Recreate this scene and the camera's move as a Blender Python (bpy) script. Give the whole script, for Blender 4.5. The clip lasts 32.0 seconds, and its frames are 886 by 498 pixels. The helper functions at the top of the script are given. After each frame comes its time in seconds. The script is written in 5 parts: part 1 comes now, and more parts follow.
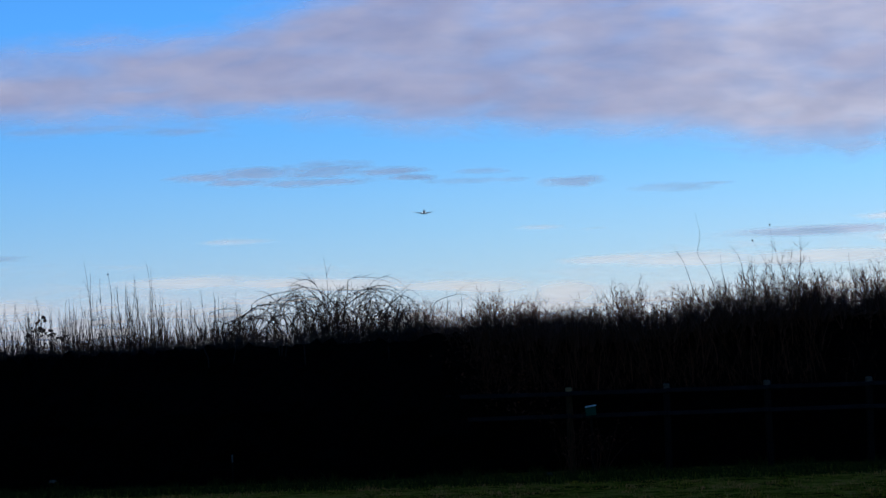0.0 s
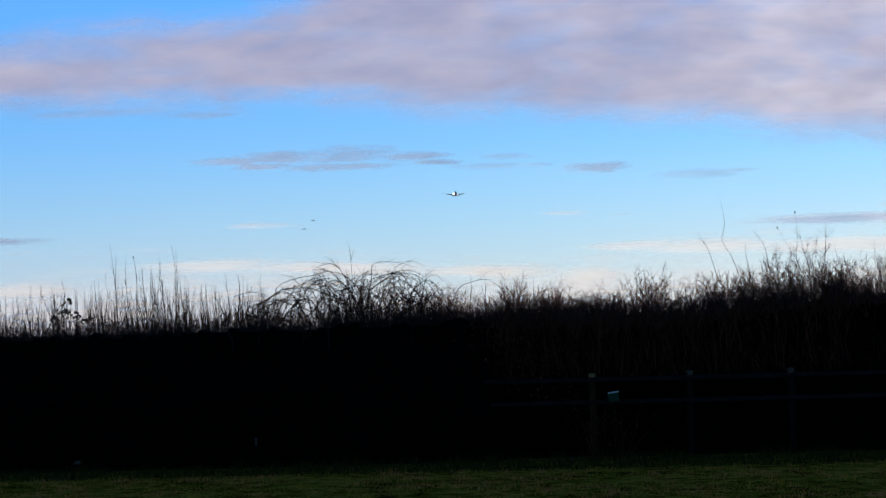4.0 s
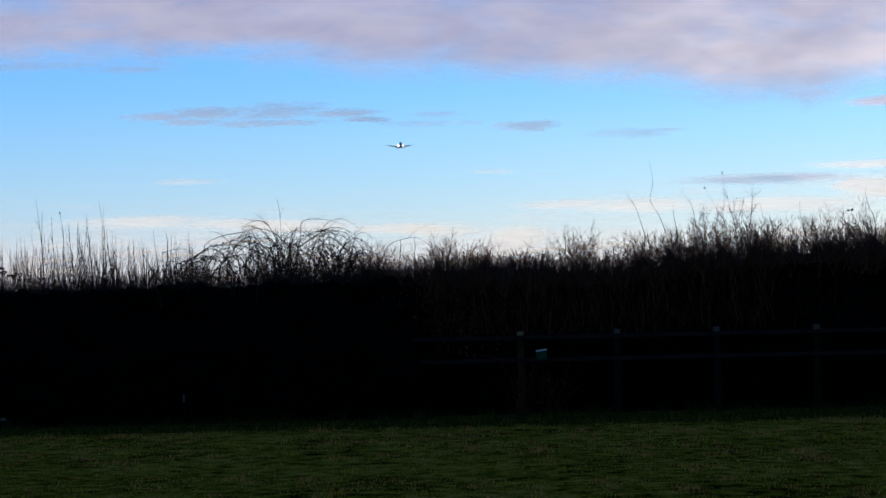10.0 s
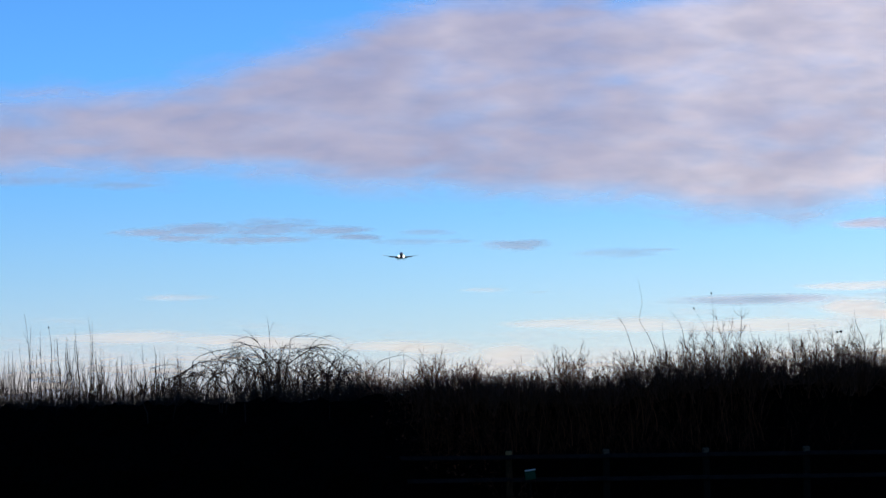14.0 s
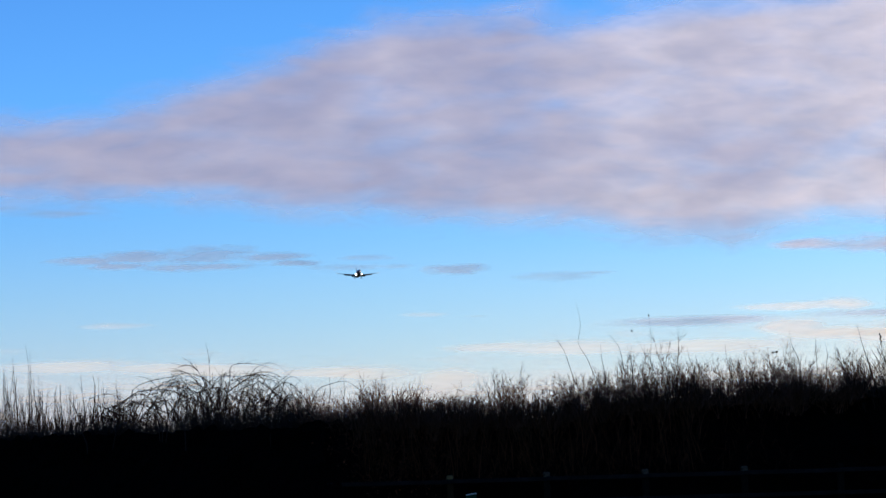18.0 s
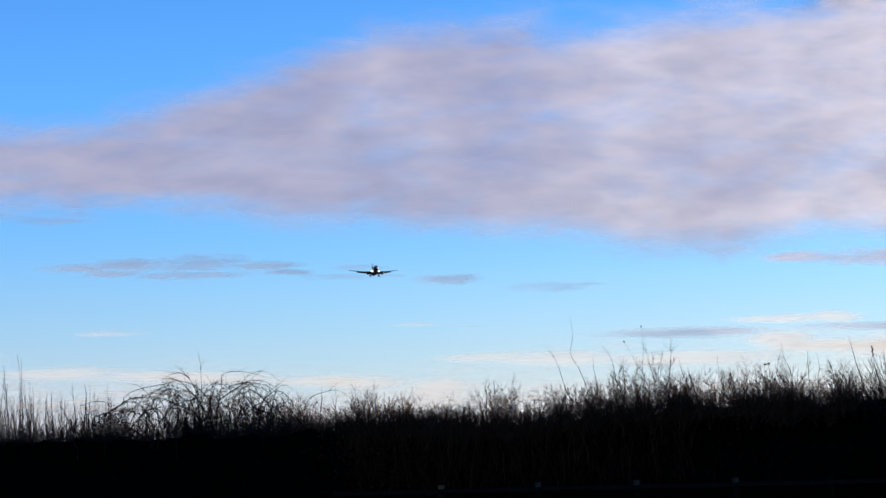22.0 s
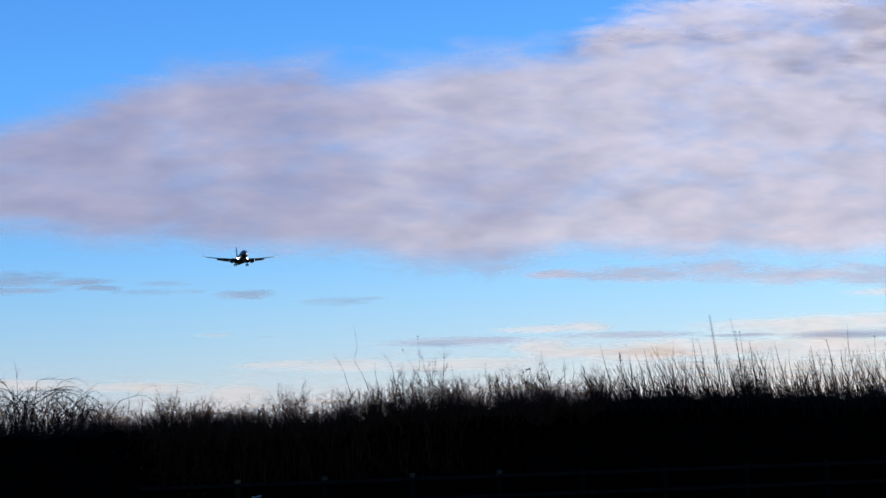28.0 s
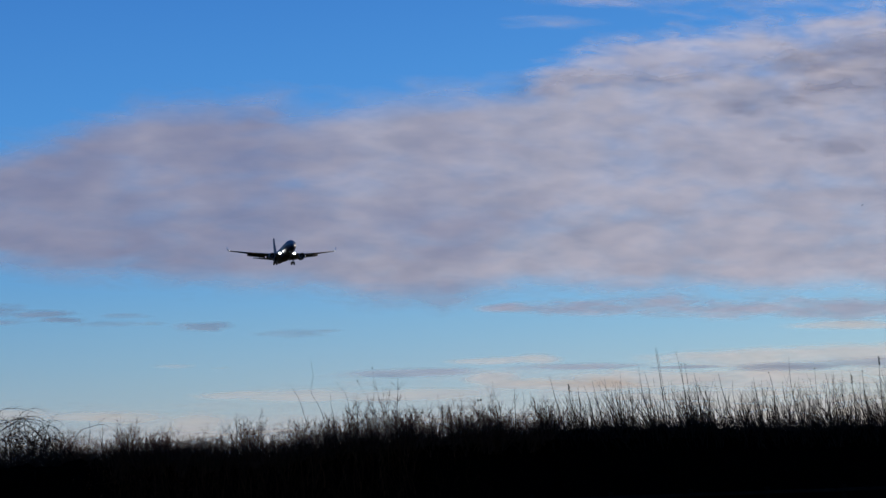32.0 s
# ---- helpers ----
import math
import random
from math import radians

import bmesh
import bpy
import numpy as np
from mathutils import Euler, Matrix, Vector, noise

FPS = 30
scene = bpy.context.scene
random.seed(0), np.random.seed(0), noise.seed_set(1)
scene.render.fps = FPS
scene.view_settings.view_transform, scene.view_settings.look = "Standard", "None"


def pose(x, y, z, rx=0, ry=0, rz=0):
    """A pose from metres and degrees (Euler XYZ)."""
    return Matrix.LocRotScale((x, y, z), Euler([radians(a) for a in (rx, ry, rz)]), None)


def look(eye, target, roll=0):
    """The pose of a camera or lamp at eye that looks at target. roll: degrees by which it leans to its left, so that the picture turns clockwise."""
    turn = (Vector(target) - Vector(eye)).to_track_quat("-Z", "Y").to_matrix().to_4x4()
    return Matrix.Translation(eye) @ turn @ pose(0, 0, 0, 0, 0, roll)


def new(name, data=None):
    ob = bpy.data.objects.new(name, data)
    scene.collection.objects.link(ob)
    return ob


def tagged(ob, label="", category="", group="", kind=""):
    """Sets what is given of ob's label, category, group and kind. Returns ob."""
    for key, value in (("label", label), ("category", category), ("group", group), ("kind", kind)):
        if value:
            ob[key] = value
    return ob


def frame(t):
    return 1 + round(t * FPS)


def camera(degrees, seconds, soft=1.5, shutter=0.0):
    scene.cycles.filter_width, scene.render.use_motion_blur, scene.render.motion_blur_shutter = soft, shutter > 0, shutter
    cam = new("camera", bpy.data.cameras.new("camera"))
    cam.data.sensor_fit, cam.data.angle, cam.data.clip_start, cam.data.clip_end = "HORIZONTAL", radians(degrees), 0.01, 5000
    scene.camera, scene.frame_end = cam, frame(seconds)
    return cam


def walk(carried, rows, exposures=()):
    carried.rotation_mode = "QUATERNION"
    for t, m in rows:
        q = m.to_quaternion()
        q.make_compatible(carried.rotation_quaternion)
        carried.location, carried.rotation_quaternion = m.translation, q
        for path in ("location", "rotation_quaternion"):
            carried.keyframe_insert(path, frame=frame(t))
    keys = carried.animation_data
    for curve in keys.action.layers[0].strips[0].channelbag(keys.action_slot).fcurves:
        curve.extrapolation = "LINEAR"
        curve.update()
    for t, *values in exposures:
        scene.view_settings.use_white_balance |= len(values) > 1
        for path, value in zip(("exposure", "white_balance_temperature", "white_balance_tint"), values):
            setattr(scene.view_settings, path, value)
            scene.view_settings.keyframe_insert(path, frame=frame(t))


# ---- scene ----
# ---------------------------------------------------------------- camera
EYE = 2.35       # eye above the foot of the hedge
HEDGE = 29.0     # distance of the hedge's middle from the first stand


def aim(yaw, pitch, roll, back):
    """Camera pose: degrees to the right, up and of lean, and metres stepped back from the first stand."""
    return pose(0, -back, EYE) @ pose(0, 0, 0, 0, 0, -yaw) @ pose(0, 0, 0, 90 + pitch) @ pose(0, 0, 0, 0, 0, -roll)


cam = camera(30.26, 32.0, soft=1.5)
walk(cam, [
    (0.0, aim(-1.061, 3.151, 2.001, -0.06)),
    (0.5, aim(-0.198, 2.915, 1.043, 0.01)),
    (1.0, aim(-0.207, 2.658, 0.881, -0.04)),
    (1.5, aim(-1.574, 3.463, 0.888, -0.01)),
    (2.0, aim(-2.030, 3.315, 1.435, 0.00)),
    (2.5, aim(-2.574, 3.039, 1.591, 0.00)),
    (3.0, aim(-2.102, 2.830, 2.050, -0.02)),
    (3.5, aim(-2.146, 2.765, 1.785, -0.02)),
    (5.5, aim(-1.330, 2.290, 0.942, -0.06)),
    (6.0, aim(-1.090, 2.501, 1.243, -0.06)),
    (6.5, aim(-1.583, 2.571, 1.702, -0.05)),
    (7.0, aim(-1.100, 2.941, 1.578, -0.05)),
    (7.5, aim(-0.946, 3.522, 1.413, -0.06)),
    (8.0, aim(-1.392, 2.912, 2.105, -0.11)),
    (8.4, aim(-3.165, 1.366, 2.204, -0.10)),
    (8.5, aim(-3.580, 2.187, 0.729, -0.03)),
    (9.0, aim(-0.000, 2.014, -0.000, -0.00)),
    (9.5, aim(1.173, 2.184, 0.495, -0.04)),
    (10.0, aim(0.509, 1.119, 1.276, -0.01)),
    (10.5, aim(-0.112, 2.493, 1.195, 0.22)),
    (11.0, aim(-0.166, 3.039, 1.133, -0.04)),
    (11.5, aim(-0.095, 3.524, 1.129, -0.03)),
    (12.0, aim(0.542, 3.234, 1.420, -0.01)),
    (12.5, aim(0.735, 3.402, 1.349, -0.03)),
    (13.0, aim(1.454, 3.810, 0.659, -0.01)),
    (13.5, aim(0.974, 4.782, 0.677, -0.01)),
    (14.0, aim(0.944, 5.239, 0.779, 0.01)),
    (14.5, aim(1.675, 4.706, 1.189, 0.06)),
    (16.5, aim(2.186, 5.945, 1.292, 0.10)),
    (17.0, aim(2.614, 6.422, 1.862, 0.13)),
    (17.5, aim(2.331, 6.184, 2.041, 0.13)),
    (18.0, aim(3.101, 6.063, 1.628, 0.13)),
    (18.5, aim(3.232, 5.774, 1.458, 0.09)),
    (19.0, aim(2.748, 5.864, 1.592, 0.10)),
    (19.5, aim(3.349, 5.798, 1.790, 0.09)),
    (20.0, aim(4.258, 6.268, 1.504, 0.09)),
    (20.5, aim(5.200, 6.558, 1.679, 0.14)),
    (21.0, aim(5.195, 6.561, 1.724, 0.11)),
    (21.5, aim(4.788, 6.542, 1.042, 0.11)),
    (22.0, aim(3.360, 6.389, 1.229, 0.12)),
    (22.5, aim(3.293, 5.933, 1.514, 0.62)),
    (23.0, aim(3.912, 5.498, 2.135, 2.47)),
    (23.5, aim(3.629, 5.712, 1.751, 3.07)),
    (24.0, aim(4.015, 6.302, 2.184, 3.72)),
    (24.5, aim(3.662, 5.205, 1.638, 3.72)),
    (26.5, aim(5.153, 4.994, 2.100, 3.65)),
    (27.0, aim(4.857, 5.435, 1.958, 3.64)),
    (27.5, aim(6.623, 6.142, 2.263, 3.62)),
    (28.0, aim(10.103, 6.173, 1.787, 3.60)),
    (28.5, aim(11.885, 7.527, 1.005, 3.57)),
    (29.0, aim(10.608, 9.478, 1.323, 3.64)),
    (29.5, aim(10.026, 8.658, 1.810, 3.60)),
    (30.0, aim(10.441, 7.104, 2.417, 3.60)),
    (30.5, aim(10.394, 7.486, 2.386, 3.61)),
    (31.0, aim(9.561, 7.709, 2.165, 5.59)),
    (31.5, aim(9.855, 7.937, 1.486, 5.49)),
    (32.0, aim(11.443, 7.127, 1.725, 4.62)),
], exposures=[(0, 0.28, 5850, 8), (0.4, 0.46, 6440, 10), (3.5, 0.46, 6490, 10), (6, 0.58, 6620, 10), (10, 0.56, 6610, 10), (14, 0.49, 6540, 10), (20, 0.42, 6450, 10), (22, 0.47, 6470, 10), (23, 0.53, 6540, 10), (24, 0.34, 6280, 10), (27.5, 0.38, 6350, 10), (28, 0.34, 6330, 11), (28.6, 0.16, 6230, 12), (30, -0.14, 6180, 10.5), (31, 0.06, 6200, 9.0), (32, -0.28, 6170, 8.5)])

# ---------------------------------------------------------------- world and sun
SUN_AZ, SUN_EL = 58.0, 6.0   # degrees to the right of the view, and above the horizon
world = bpy.data.worlds.new("world")
scene.world = world
world.use_nodes = True
wn, wl = world.node_tree.nodes, world.node_tree.links
wn.clear()
sky = wn.new("ShaderNodeTexSky")
sky.sky_type, sky.sun_disc = "NISHITA", False
sky.sun_elevation, sky.sun_rotation = radians(SUN_EL), radians(SUN_AZ)
sky.air_density, sky.dust_density, sky.ozone_density = 1.0, 0.12, 3.0
tone = wn.new("ShaderNodeHueSaturation")
tone.inputs["Saturation"].default_value = 1.2
back = wn.new("ShaderNodeBackground")
back.inputs["Strength"].default_value = 0.17
wout = wn.new("ShaderNodeOutputWorld")
# the clear air deepens from a light to a full blue with height
height = wn.new("ShaderNodeSeparateXYZ")
wl.new(wn.new("ShaderNodeTexCoord").outputs["Generated"], height.inputs[0])


def air_mix(low, high, least, most):
    """A colour mix whose factor rises from least to most between two heights of the sky."""
    node, span = wn.new("ShaderNodeMix"), wn.new("ShaderNodeMapRange")
    node.data_type = "RGBA"
    for name, value in (("From Min", low), ("From Max", high), ("To Min", least), ("To Max", most)):
        span.inputs[name].default_value = value
    wl.new(height.outputs["Z"], span.inputs["Value"])
    wl.new(span.outputs[0], node.inputs["Factor"])
    return [q for q in node.inputs if q.type == "RGBA"], [q for q in node.outputs if q.type == "RGBA"][0]


(air_low, air_high), air = air_mix(0.19, 0.35, 0.0, 1.0)
air_low.default_value, air_high.default_value = (0.64, 2.4, 6.9, 1), (0.28, 1.05, 4.2, 1)
(haze_a, haze_b), hazed = air_mix(0.08, 0.36, 0.34, 0.60)
wl.new(air, haze_b)
wl.new(sky.outputs[0], tone.inputs["Color"])
wl.new(tone.outputs[0], haze_a)
wl.new(hazed, back.inputs["Color"])
wl.new(back.outputs[0], wout.inputs["Surface"])

sun = new("sun", bpy.data.lights.new("sun", "SUN"))
sun.data.energy, sun.data.angle, sun.data.color = 4.5, radians(0.6), (1.0, 0.86, 0.74)
_a, _e = radians(SUN_AZ), radians(SUN_EL)
sun.matrix_basis = look((0, 0, 0), (-math.sin(_a) * math.cos(_e), -math.cos(_a) * math.cos(_e), -math.sin(_e)))


# ---------------------------------------------------------------- materials
class Nodes:
    """Short hand for building a node material."""

    def __init__(self, name):
        self.mat = bpy.data.materials.new(name)
        self.mat.use_nodes = True
        self.n, self.l = self.mat.node_tree.nodes, self.mat.node_tree.links
        self.n.clear()
        self.out = self.n.new("ShaderNodeOutputMaterial")

    def add(self, kind, **values):
        node = self.n.new(kind)
        for key, value in values.items():
            node.inputs[key].default_value = value
        return node

    def link(self, a, b):
        self.l.new(a, b)

    def coords(self, scale=(1, 1, 1), lean=0.0):
        tc, mp = self.n.new("ShaderNodeTexCoord"), self.n.new("ShaderNodeMapping")
        mp.inputs["Scale"].default_value = scale
        mp.inputs["Rotation"].default_value = (0, radians(lean), 0)
        self.link(tc.outputs["Object"], mp.inputs["Vector"])
        return mp.outputs["Vector"]

    def noise(self, vec, scale, detail=4.0, rough=0.55, warp=0.0):
        node = self.add("ShaderNodeTexNoise", Scale=scale, Detail=detail, Roughness=rough, Distortion=warp)
        self.link(vec, node.inputs["Vector"])
        return node.outputs["Fac"]

    def ramp(self, fac, *stops):
        node = self.n.new("ShaderNodeValToRGB")
        els = node.color_ramp.elements
        while len(els) < len(stops):
            els.new(0.5)
        for el, (at, col) in zip(els, stops):
            el.position = at
            el.color = (*col, 1) if len(col) == 3 else col
        self.link(fac, node.inputs["Fac"])
        return node.outputs["Color"]

    def math(self, op, a, b=None, c=None):
        node = self.n.new("ShaderNodeMath")
        node.operation = op
        for i, v in enumerate((a, b, c)):
            if v is None:
                continue
            if isinstance(v, (int, float)):
                node.inputs[i].default_value = v
            else:
                self.link(v, node.inputs[i])
        return node.outputs[0]

    def bump(self, height, strength, distance):
        node = self.add("ShaderNodeBump", Strength=strength, Distance=distance)
        self.link(height, node.inputs["Height"])
        return node.outputs["Normal"]

    def principled(self, colour=None, normal=None, **values):
        p = self.add("ShaderNodeBsdfPrincipled", **values)
        if colour is not None:
            self.link(colour, p.inputs["Base Color"])
        if normal is not None:
            self.link(normal, p.inputs["Normal"])
        self.link(p.outputs[0], self.out.inputs["Surface"])
        return self.mat


def speckled(name, dark, light, scale, rough=0.8, bump=0.3, depth=0.01, **more):
    m = Nodes(name)
    v = m.coords()
    big, fine = m.noise(v, scale * 0.15, 3), m.noise(v, scale, 6, 0.65)
    mix = m.math("ADD", m.math("MULTIPLY", big, 0.5), m.math("MULTIPLY", fine, 0.5))
    return m.principled(m.ramp(mix, (0.3, dark), (0.7, light)), m.bump(fine, bump, depth), **{"Roughness": rough, "Specular IOR Level": 0.02, **more})


def island_mat(name, dark, light, rough=0.75):
    m = Nodes(name)
    geo = m.n.new("ShaderNodeNewGeometry")
    v = m.coords()
    fine = m.noise(v, 40.0, 3)
    mix = m.math("ADD", m.math("MULTIPLY", geo.outputs["Random Per Island"], 0.7), m.math("MULTIPLY", fine, 0.3))
    return m.principled(m.ramp(mix, (0.1, dark), (0.9, light)), **{"Roughness": rough, "Specular IOR Level": 0.02})


BARK = island_mat("twig_bark", (0.010, 0.007, 0.006), (0.034, 0.021, 0.016))
THORN = island_mat("thorn_bark", (0.016, 0.008, 0.005), (0.12, 0.047, 0.026))
FACE_TWIG = island_mat("face_twig_bark", (0.012, 0.0045, 0.0022), (0.098, 0.030, 0.012))
BARK_DARK = island_mat("shoot_bark", (0.008, 0.006, 0.006), (0.024, 0.017, 0.014))
CANE = island_mat("bramble_cane", (0.008, 0.006, 0.005), (0.022, 0.014, 0.011))
# deep shade between the inner twigs is put into this near-black colour
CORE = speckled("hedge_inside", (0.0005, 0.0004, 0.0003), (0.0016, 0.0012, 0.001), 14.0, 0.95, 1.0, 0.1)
LEAF = island_mat("dead_leaf", (0.012, 0.009, 0.007), (0.04, 0.025, 0.015))
WITHERED = island_mat("withered_weed", (0.012, 0.004, 0.002), (0.08, 0.023, 0.010))
SEED = speckled("seed_head", (0.02, 0.014, 0.011), (0.06, 0.04, 0.03), 60.0)
# fence wood far darker than weathered grey: its shade is in the colour
POST = speckled("shaded_weathered_post", (0.0016, 0.0012, 0.0009), (0.008, 0.006, 0.0045), 18.0, 0.85, 0.5, 0.01)
# paler wood for post tops: the sky light on them is painted in
LIT_PALE = speckled("lit_pale", (0.02, 0.013, 0.008), (0.085, 0.055, 0.034), 30.0, 0.9, 0.6, 0.01)
RAIL = speckled("shaded_weathered_rail", (0.0003, 0.0003, 0.0003), (0.0145, 0.0125, 0.0115), 3.5, 0.85, 0.5, 0.01)
STAKE_TIP = speckled("stake_tip", (0.03, 0.027, 0.022), (0.07, 0.06, 0.05), 20.0)
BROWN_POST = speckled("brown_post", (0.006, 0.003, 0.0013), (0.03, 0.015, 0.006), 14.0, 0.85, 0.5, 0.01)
BROWN_END = speckled("lit_brown_top", (0.05, 0.026, 0.009), (0.19, 0.105, 0.04), 30.0, 0.9, 0.6, 0.01)
GREEN = speckled("green_plastic", (0.002, 0.020, 0.009), (0.005, 0.036, 0.017), 12.0, 0.5, 0.1, 0.002)
PALE = speckled("pale_plastic", (0.24, 0.21, 0.17), (0.42, 0.38, 0.32), 15.0, 0.5, 0.1, 0.002)
def meadow_mat(name, dark, light, brown):
    """Grass blades whose colour drifts from green to withered in patches."""
    m = Nodes(name)
    geo = m.n.new("ShaderNodeNewGeometry")
    v = m.coords((1.0, 0.6, 1.0))
    patch = m.math("ADD", m.math("MULTIPLY", m.noise(v, 0.9, 4), 0.45), m.math("MULTIPLY", m.noise(v, 4.5, 3), 0.55))
    green = m.ramp(m.math("ADD", m.math("MULTIPLY", geo.outputs["Random Per Island"], 0.2), m.math("MULTIPLY", m.noise(v, 2.4, 5), 0.8)), (0.36, dark), (0.62, light))
    mix = m.n.new("ShaderNodeMixRGB")
    mix.inputs["Color2"].default_value = (*brown, 1)
    sel = m.ramp(patch, (0.44, (0, 0, 0)), (0.56, (1, 1, 1)))
    m.link(sel, mix.inputs["Fac"])
    m.link(green, mix.inputs["Color1"])
    return m.principled(mix.outputs["Color"], None, **{"Roughness": 0.9, "Specular IOR Level": 0.0})


STRAW = island_mat("dry_grass", (0.08, 0.028, 0.006), (0.24, 0.085, 0.02), 0.8)
BLADE = meadow_mat("grass_blade", (0.012, 0.006, 0.001), (0.31, 0.158, 0.012), (0.42, 0.125, 0.032))
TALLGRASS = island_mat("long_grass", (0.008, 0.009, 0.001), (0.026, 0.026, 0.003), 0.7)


def ground_mat():
    m = Nodes("meadow_turf")
    v = m.coords()
    big, mid, fine = m.noise(v, 0.5, 4), m.noise(v, 4.2, 4), m.noise(v, 30.0, 4)
    mix = m.math("ADD", m.math("MULTIPLY", big, 0.25), m.math("ADD", m.math("MULTIPLY", mid, 0.55), m.math("MULTIPLY", fine, 0.2)))
    col = m.ramp(mix, (0.40, (0.008, 0.005, 0.0006)), (0.48, (0.070, 0.043, 0.0025)), (0.56, (0.155, 0.083, 0.007)), (0.64, (0.28, 0.10, 0.020)))
    return m.principled(col, m.bump(fine, 0.6, 0.03), **{"Roughness": 0.95, "Specular IOR Level": 0.0})


TURF = ground_mat()


def cloud_mat(name, dark, light, grain, ragged=1.0, low=0.0, high=0.8, most=1.0, backlit=0.65, thin=None, tone_size=None, spread=0.105):
    """Water-droplet cloud: its edge feathers with its own density and a two-scale noise; lit from outside and through."""
    m = Nodes(name)
    wide, tall = grain
    tw, tt = tone_size or (wide * 1.1, tall * 1.1)
    v = m.coords((1.0 / wide, 0.0005, 1.0 / tall))
    b = m.coords((1.0 / tw, 0.0005, 1.0 / tt))
    att = m.n.new("ShaderNodeAttribute")
    att.attribute_name = "fullness"
    dens = att.outputs["Fac"]
    coarse, fine, hair = m.noise(v, 1.0, 1, 0.4, 0.3), m.noise(v, 3.0, 2, 0.45, 0.5), m.noise(v, 7.0, 1, 0.4, 0.3)
    rough = m.math("ADD", m.math("MULTIPLY", m.math("SUBTRACT", coarse, 0.5), 1.1), m.math("ADD", m.math("MULTIPLY", m.math("SUBTRACT", fine, 0.5), 1.0), m.math("MULTIPLY", m.math("SUBTRACT", hair, 0.5), 0.05)))
    thick = m.math("ADD", dens, m.math("MULTIPLY", rough, ragged))
    alpha = m.n.new("ShaderNodeMapRange")
    alpha.interpolation_type = "SMOOTHSTEP"
    alpha.inputs["From Min"].default_value, alpha.inputs["From Max"].default_value = low, high
    alpha.inputs["To Max"].default_value = most
    m.link(thick, alpha.inputs["Value"])
    tone = m.math("ADD", m.math("MULTIPLY", m.noise(b, 1.0, 2, 0.45, 0.4), 0.62), m.math("ADD", m.math("MULTIPLY", m.noise(b, 2.7, 2, 0.45, 0.4), 0.33), m.math("MULTIPLY", hair, 0.05)))
    col = m.ramp(tone, (0.505 - spread, dark), (0.505 + spread, light))
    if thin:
        # thin holds the creamier colours: sunlight painted in towards one end and the crest
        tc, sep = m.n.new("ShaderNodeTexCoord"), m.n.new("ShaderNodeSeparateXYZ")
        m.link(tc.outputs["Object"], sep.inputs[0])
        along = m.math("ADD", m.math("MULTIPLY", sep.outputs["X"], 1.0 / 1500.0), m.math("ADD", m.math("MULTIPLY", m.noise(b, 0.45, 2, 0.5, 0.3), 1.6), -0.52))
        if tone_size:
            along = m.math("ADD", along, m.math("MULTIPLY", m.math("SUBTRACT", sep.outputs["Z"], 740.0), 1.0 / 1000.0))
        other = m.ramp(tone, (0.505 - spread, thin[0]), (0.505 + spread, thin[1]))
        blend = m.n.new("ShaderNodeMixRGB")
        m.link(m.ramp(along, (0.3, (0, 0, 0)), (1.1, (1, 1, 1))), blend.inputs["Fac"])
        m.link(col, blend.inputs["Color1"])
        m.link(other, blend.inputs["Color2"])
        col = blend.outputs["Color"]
    d, t = m.n.new("ShaderNodeBsdfDiffuse"), m.n.new("ShaderNodeBsdfTranslucent")
    m.link(col, d.inputs["Color"])
    m.link(col, t.inputs["Color"])
    both = m.add("ShaderNodeMixShader", Fac=backlit)
    m.link(d.outputs[0], both.inputs[1])
    m.link(t.outputs[0], both.inputs[2])
    rim = m.n.new("ShaderNodeMapRange")
    rim.interpolation_type = "SMOOTHSTEP"
    rim.inputs["From Min"].default_value, rim.inputs["From Max"].default_value = -0.5, -0.1
    m.link(dens, rim.inputs["Value"])
    cover = m.math("MULTIPLY", alpha.outputs[0], rim.outputs[0])
    clear, mix = m.n.new("ShaderNodeBsdfTransparent"), m.n.new("ShaderNodeMixShader")
    m.link(cover, mix.inputs[0])
    m.link(clear.outputs[0], mix.inputs[1])
    m.link(both.outputs[0], mix.inputs[2])
    m.link(mix.outputs[0], m.out.inputs["Surface"])
    return m.mat


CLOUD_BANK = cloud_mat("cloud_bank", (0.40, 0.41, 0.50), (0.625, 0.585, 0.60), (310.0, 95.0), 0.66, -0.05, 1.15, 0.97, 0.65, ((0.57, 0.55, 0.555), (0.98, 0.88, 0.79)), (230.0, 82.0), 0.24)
CLOUD_SHADE = cloud_mat("cloud_shade", (0.40, 0.41, 0.50), (0.52, 0.51, 0.57), (300.0, 90.0), 1.9, 0.0, 2.0, 0.62)
CLOUD_GREY = cloud_mat("cloud_grey", (0.35, 0.41, 0.50), (0.45, 0.485, 0.555), (190.0, 34.0), 1.1, 0.0, 1.25, 0.68)
CLOUD_MIST = cloud_mat("cloud_mist", (0.35, 0.41, 0.50), (0.45, 0.485, 0.555), (190.0, 34.0), 1.1, 0.0, 1.3, 0.36)
CLOUD_FLAT = cloud_mat("cloud_flat", (0.60, 0.57, 0.62), (0.70, 0.645, 0.68), (300.0, 34.0), 0.55, 0.0, 1.2, 0.68)
CLOUD_TORN = cloud_mat("cloud_torn", (0.72, 0.69, 0.71), (0.95, 0.88, 0.86), (380.0, 80.0), 1.7, 0.0, 1.8, 0.78)
CLOUD_CREST = cloud_mat("cloud_crest", (0.72, 0.68, 0.67), (0.98, 0.90, 0.82), (260.0, 70.0), 1.1, 0.0, 1.3, 0.95, 0.68, None, (190.0, 60.0), 0.2)
